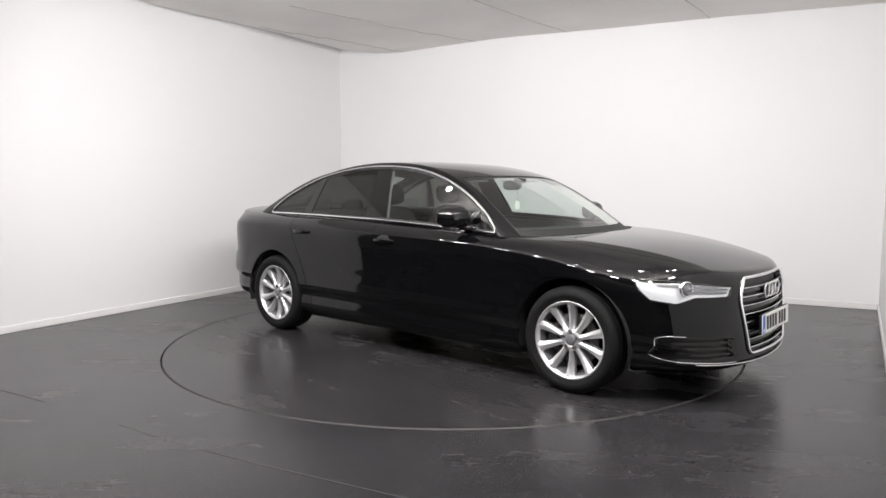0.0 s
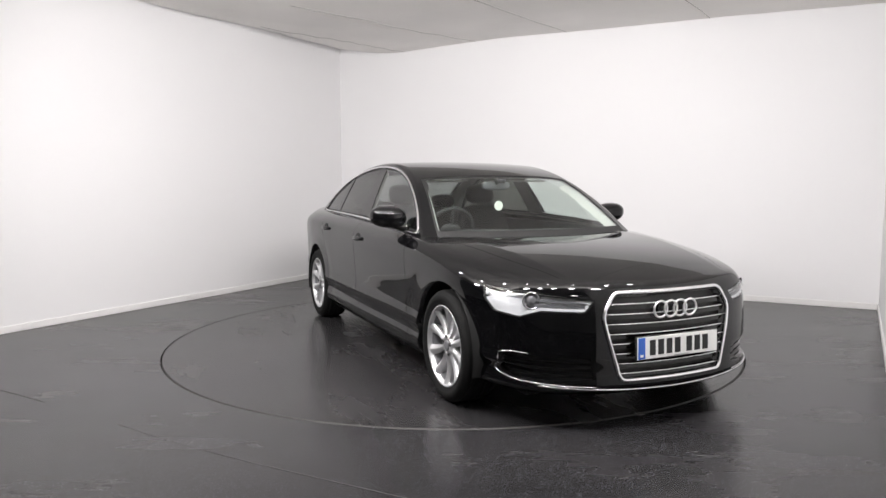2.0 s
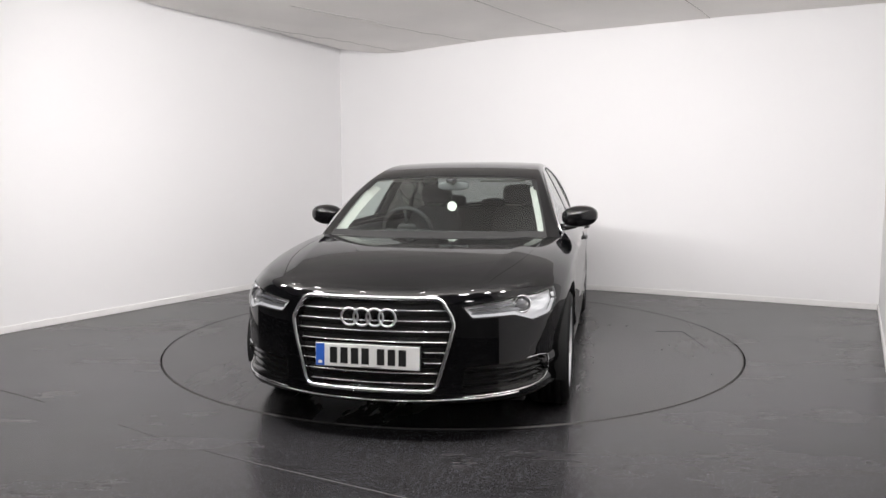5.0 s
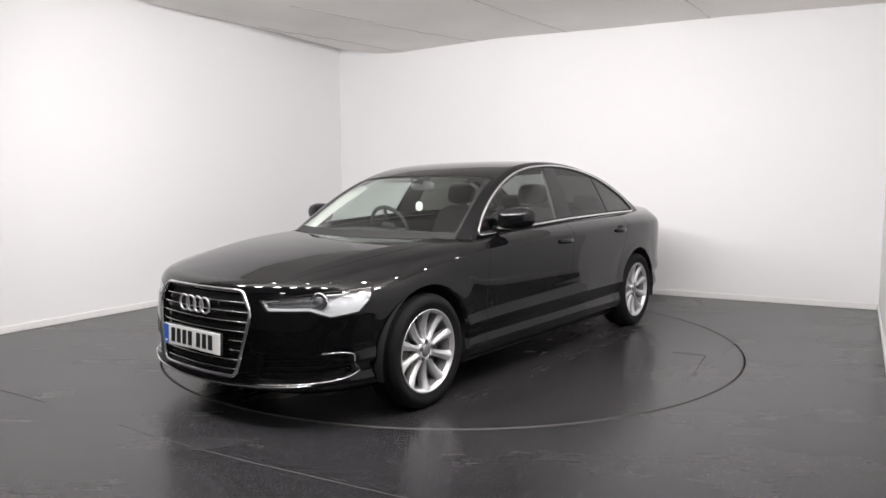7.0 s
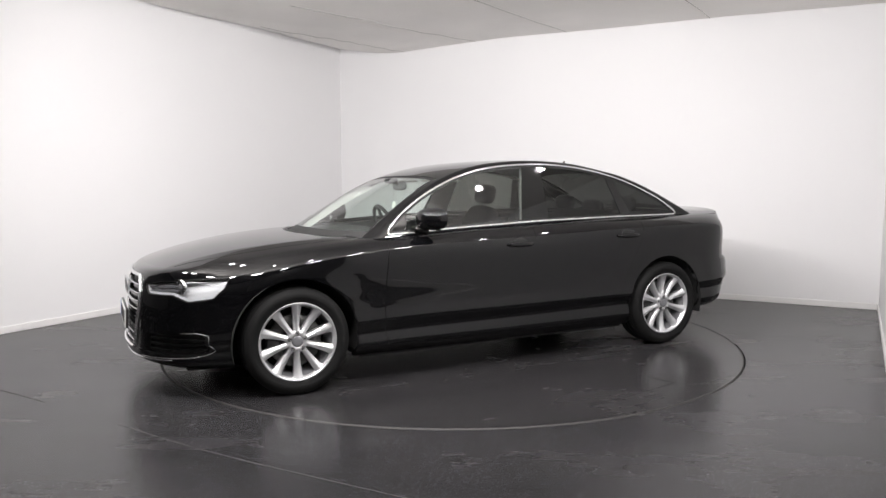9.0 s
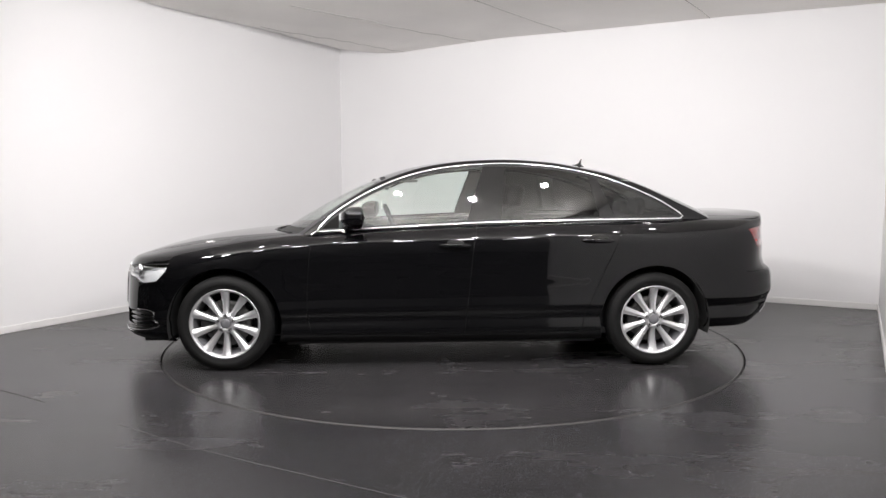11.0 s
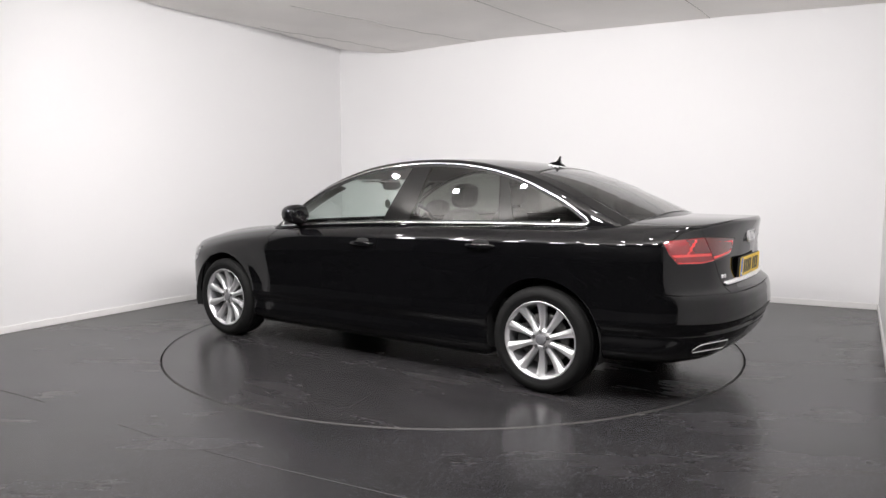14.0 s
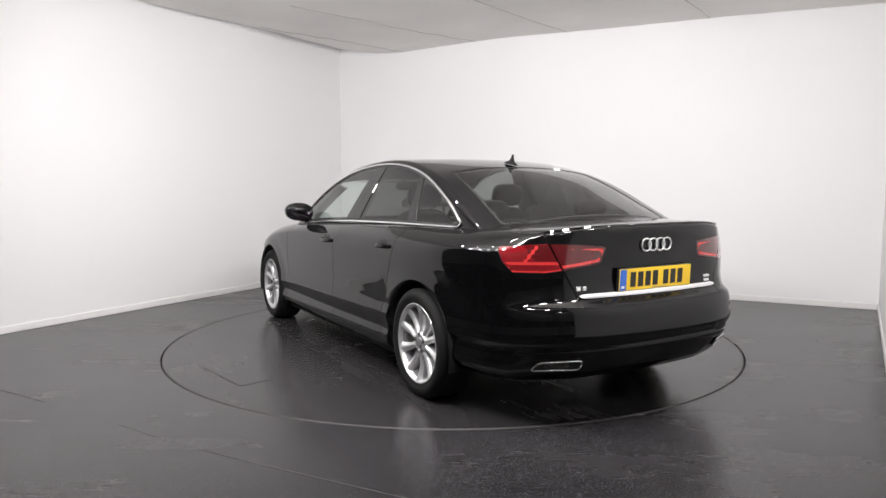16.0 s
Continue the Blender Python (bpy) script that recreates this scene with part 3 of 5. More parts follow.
def build_skins():
    P, N = outline()
    wf = np.clip((N[:, 0] - 0.25) / 0.6, 0, 1)
    wf = wf * wf * (3 - 2 * wf)
    wr = np.clip((-N[:, 0] - 0.25) / 0.6, 0, 1)
    wr = wr * wr * (3 - 2 * wr)
    ws = 1 - wf - wr
    top_in = wf * 0.13 + ws * 0.118 + wr * 0.085
    ring = P - N * top_in[:, None]
    zt = deck(ring[:, 0], ring[:, 1])
    zb = 0.185 * ws + 0.17 * wf + 0.22 * wr
    up = np.clip((-1.45 - P[:, 0]) / 0.4, 0, 1)
    zb = zb + ws * 0.065 * up * up * (3 - 2 * up) + wr * 0.03
    v = np.linspace(0, 1, 120)
    Z = zb[:, None] + (zt - zb)[:, None] * v[None]
    zk = np.minimum(CREASE(P[:, 0]), zt - 0.05)
    zs = np.where(Z < zk[:, None], 0.185 + (Z - zb[:, None]) / (zk - zb)[:, None] * (0.872 - 0.185), 0.872 + (Z - zk[:, None]) / (zt - zk)[:, None] * 0.128)
    zf = 0.17 + v[None] * (0.745 - 0.17) + 0 * Z
    zr = 0.22 + v[None] * (1.040 - 0.22) + 0 * Z
    wc = np.clip((P[:, 1] - 0.22) / 0.46, 0, 1)
    wc = (wc * wc * (3 - 2 * wc))[:, None]
    inset = ws[:, None] * PROFILE_SIDE(zs) + wf[:, None] * PROFILE_NOSE(zf) + wr[:, None] * (PROFILE_TAIL(zr) * (1 - wc) + PROFILE_TAIL_SIDE(zr) * wc)
    # flared lips round the wheels, with a hollow above them
    flat_side = np.clip((np.abs(N[:, 1]) - 0.75) / 0.2, 0, 1)[:, None]
    for wx in (1.456, -1.456):
        r = np.hypot(P[:, 0][:, None] - wx, Z - 0.318)
        inset = inset - flat_side * (0.0035 * np.exp(-((r - 0.378) / 0.055) ** 2) - 0.0015 * np.exp(-((r - 0.505) / 0.055) ** 2) * np.clip((0.80 - Z) / 0.1, 0, 1))
    XY = P[:, None, :] - N[:, None, :] * inset[:, :, None]
    tub = np.concatenate([XY, Z[:, :, None]], 2)
    tub[0, :, 1] = tub[-1, :, 1] = 0.0
    TUB.append(tub)
    tub_skin = grid_skin(tub, flip=True)


    w = np.linspace(0, 1, 60) ** 1.3
    X = ring[:, None, 0] + 0 * w[None]
    Y = ring[:, None, 1] * (1 - w[None])
    dk = np.stack([X, Y, deck(X, Y)], 2)
    e = 0.004
    sx, sy = (deck(X + e, Y) - deck(X - e, Y)) / (2 * e), (deck(X, Y + e) - deck(X, Y - e)) / (2 * e)
    nd = np.stack([-sx, -sy, np.ones_like(sx)], 2)
    nd /= np.linalg.norm(nd, axis=2, keepdims=True)
    deck_skin = grid_skin(dk, flip=True)
    # blend the normals of both sheets where they meet
    a = tub_skin.nrm.reshape(tub.shape)[:, -1]
    b = nd[:, 0]
    m = a + b
    m /= np.linalg.norm(m, axis=1, keepdims=True)
    fade = np.exp(-np.arange(60) / 4.0)[None, :, None]
    nd = nd + (m - b)[:, None] * fade
    deck_skin.nrm = nd.reshape(-1, 3)
    tn = tub_skin.nrm.reshape(tub.shape).copy()
    tn = tn + (m - a)[:, None] * np.exp(-np.arange(119, -1, -1) / 5.0)[None, :, None]
    tub_skin.nrm = tn.reshape(-1, 3)
    # cabin
    xs = np.linspace(1.45, -2.3, 300)
    ye, yo = EDGE_Y(xs), SIDE_Y(xs) + 0.06
    q = np.concatenate([np.linspace(0, 0.86, 30)[:-1], np.linspace(0.86, 1.06, 16)[:-1]])
    Yc = np.concatenate([ye[:, None] * q[None], ye[:, None] * 1.06 + (yo - 1.06 * ye)[:, None] * np.linspace(0, 1, 46)[None]], 1)
    Xc = xs[:, None] + 0 * Yc
    Zc = cabin(Xc, Yc)
    cab = np.stack([Xc, Yc, Zc], 2)
    sx, sy = (cabin(Xc + e, Yc) - cabin(Xc - e, Yc)) / (2 * e), (cabin(Xc, Yc + e) - cabin(Xc, np.abs(Yc - e))) / (2 * e)
    sy[:, 0] = 0
    nc = np.stack([-sx, -sy, np.ones_like(sx)], 2)
    nc /= np.linalg.norm(nc, axis=2, keepdims=True)
    cab_skin = grid_skin(cab, flip=True)
    cab_skin.nrm = nc.reshape(-1, 3)
    f = cab_skin.polys[5]
    p = cab_skin.pos
    if np.cross(p[f[1]] - p[f[0]], p[f[2]] - p[f[0]])[2] < 0:
        cab_skin.polys = [x[::-1] for x in cab_skin.polys]
    f = deck_skin.polys[60 * 150]
    p = deck_skin.pos
    if np.cross(p[f[1]] - p[f[0]], p[f[2]] - p[f[0]])[2] < 0:
        deck_skin.polys = [x[::-1] for x in deck_skin.polys]
    k = 119 * 165 + 60
    f, p = tub_skin.polys[k], tub_skin.pos
    if np.cross(p[f[1]] - p[f[0]], p[f[2]] - p[f[0]])[1] < 0:
        tub_skin.polys = [x[::-1] for x in tub_skin.polys]
    if tub_skin.nrm[120 * 165 + 60][1] < 0:
        tub_skin.nrm = -tub_skin.nrm
    return tub_skin, deck_skin, cab_skin


WHEEL_Z, WHEEL_X = 0.318, 1.456
# side window opening: sill, then the arch of its top edge, in x and z
DLO = [(0.842, 0.936), (0.3, 0.968), (-0.3, 0.995), (-1.0, 1.009), (-1.670, 1.014), (-1.688, 1.022), (-1.55, 1.114), (-1.403, 1.187), (-1.218, 1.263), (-1.031, 1.318), (-0.842, 1.355),
       (-0.651, 1.377), (-0.457, 1.385), (-0.26, 1.379), (-0.06, 1.361), (0.142, 1.323), (0.349, 1.256), (0.559, 1.156), (0.731, 1.042)]


def spline(pts, n=8):
    """Catmull-Rom through points, open."""
    p = [np.array(q, float) for q in pts]
    p = [2 * p[0] - p[1], *p, 2 * p[-1] - p[-2]]
    out = []
    for i in range(1, len(p) - 2):
        for k in range(n):
            t = k / n
            a, b, c, d = p[i - 1:i + 3]
            out.append(0.5 * (2 * b + (c - a) * t + (2 * a - 5 * b + 4 * c - d) * t * t + (3 * b - a - 3 * c + d) * t ** 3))
    out.append(p[-2])
    return out


def line_x(pts):
    """x along a line given by its (z, x) points."""
    t = Table(pts, 0.02)
    return lambda z: t(z)


def pair(skin, name, mat, label="", depth=0.012, parent=None):
    """The part on the left and its twin on the right."""
    p = parent or (CAR, CAR)
    return skin.mesh(name, mat, p[0], label, depth), skin.mirrored().mesh(name, mat, p[1], label, depth)


def whole(skin, name, mat, label="", depth=0.012, parent=None):
    """One part across both sides."""
    other = skin.mirrored()
    n = len(skin.pos)
    at = np.where(np.abs(skin.pos[:, 1]) < 1e-5, np.arange(n), np.arange(n) + n)
    polys = [[int(at[i]) for i in p] for p in other.polys]
    both = Skin(np.concatenate([skin.pos, other.pos]), np.concatenate([skin.nrm, other.nrm]), skin.polys + polys)
    return both.mesh(name, mat, parent or CAR, label, depth)


CAR = tagged(new("car"), "glossy black four-door saloon with chrome trim and alloy wheels", "car")


def build_body():
    tub, dk, cab = build_skins()
    X, Y, Z = (lambda p: p[:, 0]), (lambda p: p[:, 1]), (lambda p: p[:, 2])
    # cabin and decks trim each other
    cab, _ = cab.cut(lambda p: Z(p) - deck(X(p), Y(p)) + 0.002)
    _, dk = dk.cut(lambda p: np.where((X(p) < 1.45) & (X(p) > -2.3), cabin(X(p), Y(p)) - Z(p), -1.0) - 0.03)

    # wheel openings
    arch_f, tub = tub.cut(lambda p: 0.378 - np.hypot(X(p) - WHEEL_X, (Z(p) - WHEEL_Z) * 1.0))
    arch_r, tub = tub.cut(lambda p: 0.378 - np.hypot(X(p) + WHEEL_X, (Z(p) - WHEEL_Z) * 1.0))

    # grille, in y and z
    gr = rounded([(0, 0.712), (0.345, 0.706), (0.415, 0.595), (0.395, 0.50), (0.325, 0.262), (0, 0.250), (-0.325, 0.262), (-0.395, 0.50), (-0.415, 0.595), (-0.345, 0.706)], 0.03)
    gd = poly_dist(gr)
    front = lambda p: X(p) > 1.9
    grille, tub = tub.cut(lambda p: np.where(front(p), gd(Y(p), Z(p)), -1.0))
    mesh, band = grille.cut(lambda p: gd(Y(p), Z(p)) - 0.017)
    thing = whole(mesh.moved(-0.035), "grille", PLASTIC, "black grille with chrome-edged slats", 0)
    whole(band.moved(-0.004), "grille_surround", PIANO, "", 0.04, thing)
    path = [(on_body(True, y, z) + 0.004, y, z) for y, z in rounded([(0.345, 0.703), (0.411, 0.595), (0.391, 0.50), (0.323, 0.266), (-0.323, 0.266), (-0.391, 0.50), (-0.411, 0.595), (-0.345, 0.703)], 0.035, 6)]
    dense = []
    for p, q in zip(path, path[1:] + path[:1]):
        k = max(1, int(math.dist(p, q) / 0.05))
        dense += [(on_body(True, p[1] + (q[1] - p[1]) * t / k, p[2] + (q[2] - p[2]) * t / k) + 0.004, p[1] + (q[1] - p[1]) * t / k, p[2] + (q[2] - p[2]) * t / k) for t in range(k)]
    part("grille_frame", tube_bm(dense, 0.0105, 10, closed=True), CHROME, thing, "chrome surround", 60)
    for k in range(8):
        z0 = 0.300 + 0.0495 * k
        ys = [y for y in np.linspace(0, 0.42, 85) if gd(np.array([y]), np.array([z0]))[0] > 0.014]
        y1 = max(ys)
        y0 = 0.27 if 0.37 < z0 < 0.49 else 0.0
        for s in (1, -1):
            if y0 == 0.0 and s < 0:
                continue
            span = np.linspace(y0 if y0 else -y1, y1, 24) * s
            bar("grille_slat", [(on_body(True, y, z0) - 0.004, y, z0) for y in span], 0.0036, CHROME, thing, "chrome slat edge")
        bl, _ = mesh.cut(lambda p: 0.013 - np.abs(Z(p) - z0 + 0.013))
        whole(bl.moved(-0.014), "grille_slat", PIANO, "black slat", 0.02, thing)

    # headlights: around the nose's corner, by the angle about a point behind it
    ang = lambda p: np.degrees(np.arctan2(Y(p), X(p) - 1.3))
    hl = rounded([(24.8, 0.670), (33, 0.688), (45, 0.712), (58.2, 0.727), (57.0, 0.66), (53.5, 0.598), (45.5, 0.578), (39.5, 0.612), (27.5, 0.607)], 0.02)
    hl = [(a / 60.0, z) for a, z in hl]
    hd = poly_dist(hl)
    hval = lambda p: np.where(X(p) > 1.6, hd(ang(p) / 60.0, Z(p)), -1.0)
    lamp, tub = tub.cut(hval)
    seal, lamp = lamp.cut(lambda p: 0.005 - hval(p))
    pair(seal.moved(-0.003), "headlight_seal", SEAL, "", 0.01)
    L = pair(lamp.moved(-0.035), "headlight", REFLECTOR, "clear-lensed headlight with projector", 0)
    pair(lamp, "lens", LENS, "clear lens", 0, L)
    # inside: white light guide along the lower edge, grey bars across
    guide, _ = lamp.cut(lambda p: 0.0065 - np.abs(hval(p) - 0.013))
    guide, _ = guide.cut(lambda p: 0.70 - 0.0 * X(p) - Z(p) - 0.035 * (ang(p) < 44))
    pair(guide.moved(-0.012), "light_guide", LAMPWHITE, "white light guide", 0.012, L)
    for k, zz in enumerate((0.0, 0.026)):
        louvre, _ = lamp.cut(lambda p: np.minimum(0.0075 - np.abs(Z(p) - (0.630 + zz + (ang(p) - 28) * 0.0012)), np.minimum(43.0 - ang(p), hval(p) - 0.006)))
        pair(louvre.moved(-0.016), "louvre", LAMPGREY, "dark grey louvre", 0.01, L)
    for sgn, par in ((1, L[0]), (-1, L[1])):
        at = Matrix.Translation((on_body(True, 0.700, 0.662) - 0.034, 0.700 * sgn, 0.662)) @ Matrix.Rotation(radians(24 * sgn), 4, "Z") @ Matrix.Rotation(radians(-90), 4, "Z")
        bm = lathe_bm([(0.044, 0.0), (0.046, 0.018), (0.040, 0.022), (0.036, 0.014), (0.034, 0.004)], 32)
        bm.transform(at)
        part("projector_ring", bm, CHROME, par, "", 40)
        bm = lathe_bm([(0.0335, 0.002), (0.030, 0.012), (0.020, 0.020), (0.010, 0.0235), (0.0005, 0.0245)], 28)
        bm.transform(at)
        part("projector", bm, LAMPGREY, par, "glass projector", 60)

    # lower air intakes and the chrome blade below them
    fog = rounded([(0.455, 0.384), (0.60, 0.392), (0.795, 0.402), (0.825, 0.385), (0.824, 0.305), (0.795, 0.268), (0.60, 0.256), (0.44, 0.262)], 0.02)
    fd = poly_dist(fog)
    fval = lambda p: np.where(X(p) > 1.85, fd(Y(p), Z(p)), -1.0)
    intake, tub = tub.cut(fval)
    I = pair(intake.moved(-0.045), "air_intake", PLASTIC, "black lower air intake", 0)
    for s, par in ((1, I[0]), (-1, I[1])):
        yz = spline([(0.735, 0.400), (0.77, 0.402), (0.795, 0.402), (0.823, 0.385), (0.827, 0.335), (0.815, 0.285), (0.775, 0.262), (0.68, 0.252), (0.56, 0.243), (0.45, 0.238)], 6)
        bar("intake_trim", [(on_body(True, y, z) + 0.003, s * y, z) for y, z in yz], 0.0030, CHROME, par, "thin chrome strip")
    edge, _ = intake.cut(lambda p: 0.008 - fval(p))
    pair(edge.moved(-0.002), "intake_rim", PIANO, "", 0.05, I)
    for k in range(4):
        z0 = 0.285 + 0.032 * k
        sl, _ = intake.cut(lambda p: np.minimum(0.005 - np.abs(Z(p) - z0 - 0.04 * (Y(p) - 0.5)), fval(p) - 0.006))
        pair(sl.moved(-0.02), "intake_slat", PIANO, "", 0.02, I)
    ys = np.linspace(-0.70, 0.70, 60)
    bar("bumper_blade", [(on_body(True, y, 0.214 + 0.028 * (y / 0.7) ** 2) + 0.002, y, 0.214 + 0.028 * (y / 0.7) ** 2) for y in ys], 0.0045, CHROME, CAR, "chrome strip along the front bumper")

    # tail lights
    tang = lambda p: np.degrees(np.arctan2(Y(p), -1.6 - X(p)))
    tl = rounded([(22.0, 0.935), (30, 0.947), (42, 0.955), (56.5, 0.938), (54.5, 0.86), (51.5, 0.808), (42, 0.806), (33, 0.826), (24.0, 0.846)], 0.015)
    tl = [(a / 60.0, z) for a, z in tl]
    td = poly_dist(tl)
    tval = lambda p: np.where(X(p) < -1.9, td(tang(p) / 60.0, Z(p)), -1.0)
    lamp, tub = tub.cut(tval)
    seal, lamp = lamp.cut(lambda p: 0.004 - tval(p))
    pair(seal.moved(-0.003), "tail_light_seal", SEAL, "", 0.01)
    split = lambda p: tang(p) - (36.5 - (Z(p) - 0.81) * -32.0)
    outer, inner = lamp.cut(lambda p: split(p) - 0.3)
    T = pair(outer, "tail_light", REDLENS, "red tail light wrapped round the corner", 0.02)
    _, inner = inner.cut(lambda p: split(p) + 0.3)
    T2 = pair(inner, "boot_light", REDDARK, "dark red light on the boot lid", 0.02)
    gl, _ = inner.cut(lambda p: np.minimum(0.007 - np.abs(tval(p) - 0.020), 0.925 - Z(p)))
    pair(gl.moved(0.0012), "light_guide", REDLINE, "bright red light guide", 0.0, T2)
    gl, _ = outer.cut(lambda p: np.minimum(0.007 - np.abs(Z(p) - 0.855), tval(p) - 0.010))
    pair(gl.moved(0.0012), "light_guide", REDLINE, "bright red light guide", 0.0, T)
    gl, _ = outer.cut(lambda p: np.minimum(0.9 - np.abs(tang(p) - 48.0 + (Z(p) - 0.86) * 45.0), np.minimum(tval(p) - 0.010, Z(p) - 0.862)))
    pair(gl.moved(0.0014), "light_guide", REDLINE, "bright red light guide", 0.0, T)
    gl, _ = outer.cut(lambda p: np.minimum(0.0035 - np.abs(tval(p) - 0.008), 0.85 - Z(p)))
    pair(gl.moved(0.0014), "light_guide", REDLINE, "bright red light guide", 0.0, T)
    dkp, _ = outer.cut(lambda p: np.minimum(np.minimum(tval(p) - 0.008, Z(p) - 0.868), 49.0 - tang(p) - (0.95 - Z(p)) * 40))
    pair(dkp.moved(0.0010), "lens_panel", REDDARK, "darker red lens", 0.0, T)

    # rear: recess round the plate, boot lid line, chrome strip, lower valance
    rear = lambda p: X(p) < -2.15
    ys = np.linspace(-0.49, 0.49, 50)
    bm = bmesh.new()
    rows = []
    for y in ys:
        x, w = on_body(False, y, 0.688), 0.0090 * min(1.0, 0.25 + (0.49 - abs(y)) / 0.03)
        rows.append([bm.verts.new(q) for q in ((x + 0.01, y, 0.688 - w), (x - 0.013, y, 0.688 - w), (x - 0.014, y, 0.688 - 0.7 * w), (x - 0.011, y, 0.688 + 0.5 * w), (x - 0.006, y, 0.688 + 1.2 * w), (x + 0.01, y, 0.688 + 1.3 * w))])
    for r0, r1 in zip(rows[:-1], rows[1:]):
        for k in range(5):
            bm.faces.new((r0[k], r1[k], r1[k + 1], r0[k + 1]))
    bmesh.ops.recalc_face_normals(bm, faces=bm.faces)
    part("boot_strip", bm, BADGE, CAR, "chrome strip across the boot lid", 50)
    tailward = lambda p: -2.12 - X(p)
    lid_gap, tub = tub.seam(lambda p: Z(p) - 0.640, 0.0035, tailward)
    whole(lid_gap.moved(-0.012), "panel_gap", SEAL, "", 0)
    gap2, tub = tub.seam(lambda p: split(p) * 0.012, 0.003, lambda p: np.minimum(tailward(p), Z(p) - 0.640))
    pair(gap2.moved(-0.012), "panel_gap", SEAL, "", 0)
    val, tub = tub.cut(lambda p: np.where(X(p) < -2.02, 0.315 - Z(p), -1.0))
    whole(val, "rear_valance", PIANO, "black rear valance")
    line, tub = tub.seam(lambda p: Z(p) - 0.425 + 0.02 * (np.abs(Y(p)) / 0.8) ** 4, 0.004, lambda p: -2.05 - X(p))
    whole(line.moved(-0.006), "panel_gap", SEAL, "", 0)

    # doors
    side = lambda p: (X(p) < 1.2) & (X(p) > -1.6) & (Y(p) > 0.5)
    xa = line_x([(0.15, 0.84), (0.25, 0.88), (0.43, 0.905), (0.70, 0.892), (0.88, 0.868), (1.05, 0.80)])
    xb = line_x([(0.15, -0.14), (0.22, -0.148), (0.50, -0.18), (0.88, -0.221), (1.05, -0.25)])
    xc = line_x([(0.15, -0.93), (0.24, -0.945), (0.36, -0.975), (0.52, -1.040), (0.66, -1.098), (0.78, -1.155), (0.90, -1.205), (1.05, -1.25)])
    g = 0.0028
    flank = lambda p: np.minimum(Y(p) - 0.5, 1.2 - np.abs(X(p) + 0.1))
    for xx in (xa, xb, xc):
        strip, tub = tub.seam(lambda p: X(p) - xx(Z(p)), g, lambda p: np.minimum(flank(p), Z(p) - 0.243))
        pair(strip.moved(-0.012), "panel_gap", SEAL, "", 0)
    low, tub = tub.seam(lambda p: Z(p) - 0.243, g, lambda p: np.minimum(np.minimum(0.882 - X(p), X(p) + 0.946), Y(p) - 0.5))
    pair(low.moved(-0.012), "panel_gap", SEAL, "", 0)
    fdoor, tub = tub.cut(lambda p: np.minimum(np.minimum(xa(Z(p)) - X(p), X(p) - xb(Z(p))), np.minimum(Z(p) - 0.243, Y(p) - 0.5)))
    rdoor, tub = tub.cut(lambda p: np.minimum(np.minimum(xb(Z(p)) - X(p), X(p) - xc(Z(p))), np.minimum(Z(p) - 0.243, Y(p) - 0.5)))
    FD = pair(fdoor, "front_door", PAINT, "")
    RD = pair(rdoor, "rear_door", PAINT, "")
    # bumpers are pieces of their own
    fb, tub = tub.cut(lambda p: np.where(X(p) > 1.6, np.minimum(X(p) - 1.70 - (Z(p) - 0.5) * 0.35, 0.70 - Z(p)), -1.0))
    bumper = whole(fb, "front_bumper", PAINT)
    rb, tub = tub.cut(lambda p: np.where(X(p) < -1.6, np.minimum(-1.80 - X(p), 0.640 - Z(p)), -1.0))
    rbumper = whole(rb, "rear_bumper", PAINT)
    # bonnet and boot lid lines on the deck
    hy = line_x([(0.6, 0.745), (0.95, 0.735), (1.4, 0.705), (1.8, 0.640), (2.05, 0.560), (2.3, 0.47)])
    hg, dk = dk.seam(lambda p: np.abs(Y(p)) - hy(X(p)), 0.0026, lambda p: X(p) - 0.6)
    pair(hg.moved(-0.01), "panel_gap", SEAL, "", 0)
    bonnet, dk = dk.cut(lambda p: np.where(X(p) > 0.6, hy(X(p)) - np.abs(Y(p)), -1.0))
    cowl, bonnet = bonnet.cut(lambda p: np.where(X(p) < 1.45, cabin(X(p), Y(p)) - Z(p) + 0.034, -1.0))
    whole(cowl.moved(-0.012), "cowl", PLASTIC, "black plastic cowl below the windscreen", 0)
    whole(bonnet, "bonnet", PAINT)
    bg, dk = dk.seam(lambda p: np.abs(Y(p)) - 0.640, 0.0026, lambda p: -1.5 - X(p))
    pair(bg.moved(-0.01), "panel_gap", SEAL, "", 0)
    boot, dk = dk.cut(lambda p: np.where(X(p) < -1.5, 0.64 - np.abs(Y(p)), -1.0))
    whole(boot, "boot_lid", PAINT)

    # cabin: windows, pillars, chrome surround, roof
    dlo_pts = [np.array(q) for q in DLO[:6]] + spline(DLO[5:] + [DLO[0]], 6)[1:-1]
    dd = poly_dist(dlo_pts)
    on_side = lambda p: (np.abs(Y(p)) > 0.55) & (cabin_side(X(p), Y(p)) < cabin_crown(X(p), Y(p)) + 0.05)
    dval = lambda p: np.where(on_side(p), dd(X(p), Z(p)), -1.0)
    glassy, cab = cab.cut(dval)
    chrome, cab = cab.cut(lambda p: dval(p) + 0.015)
    pair(chrome, "window_surround", PIANO, "", 0.010)
    ring = [np.array(q) for q in dlo_pts]
    mid = sum(ring) / len(ring)
    path = []
    for k, q in enumerate(ring):
        d = ring[(k + 1) % len(ring)] - ring[k - 1]
        nn = np.array([d[1], -d[0]]) / (np.linalg.norm(d) + 1e-9)
        nn = nn if nn @ (q - mid) > 0 else -nn
        path.append(q + nn * 0.0075)
    dense = []
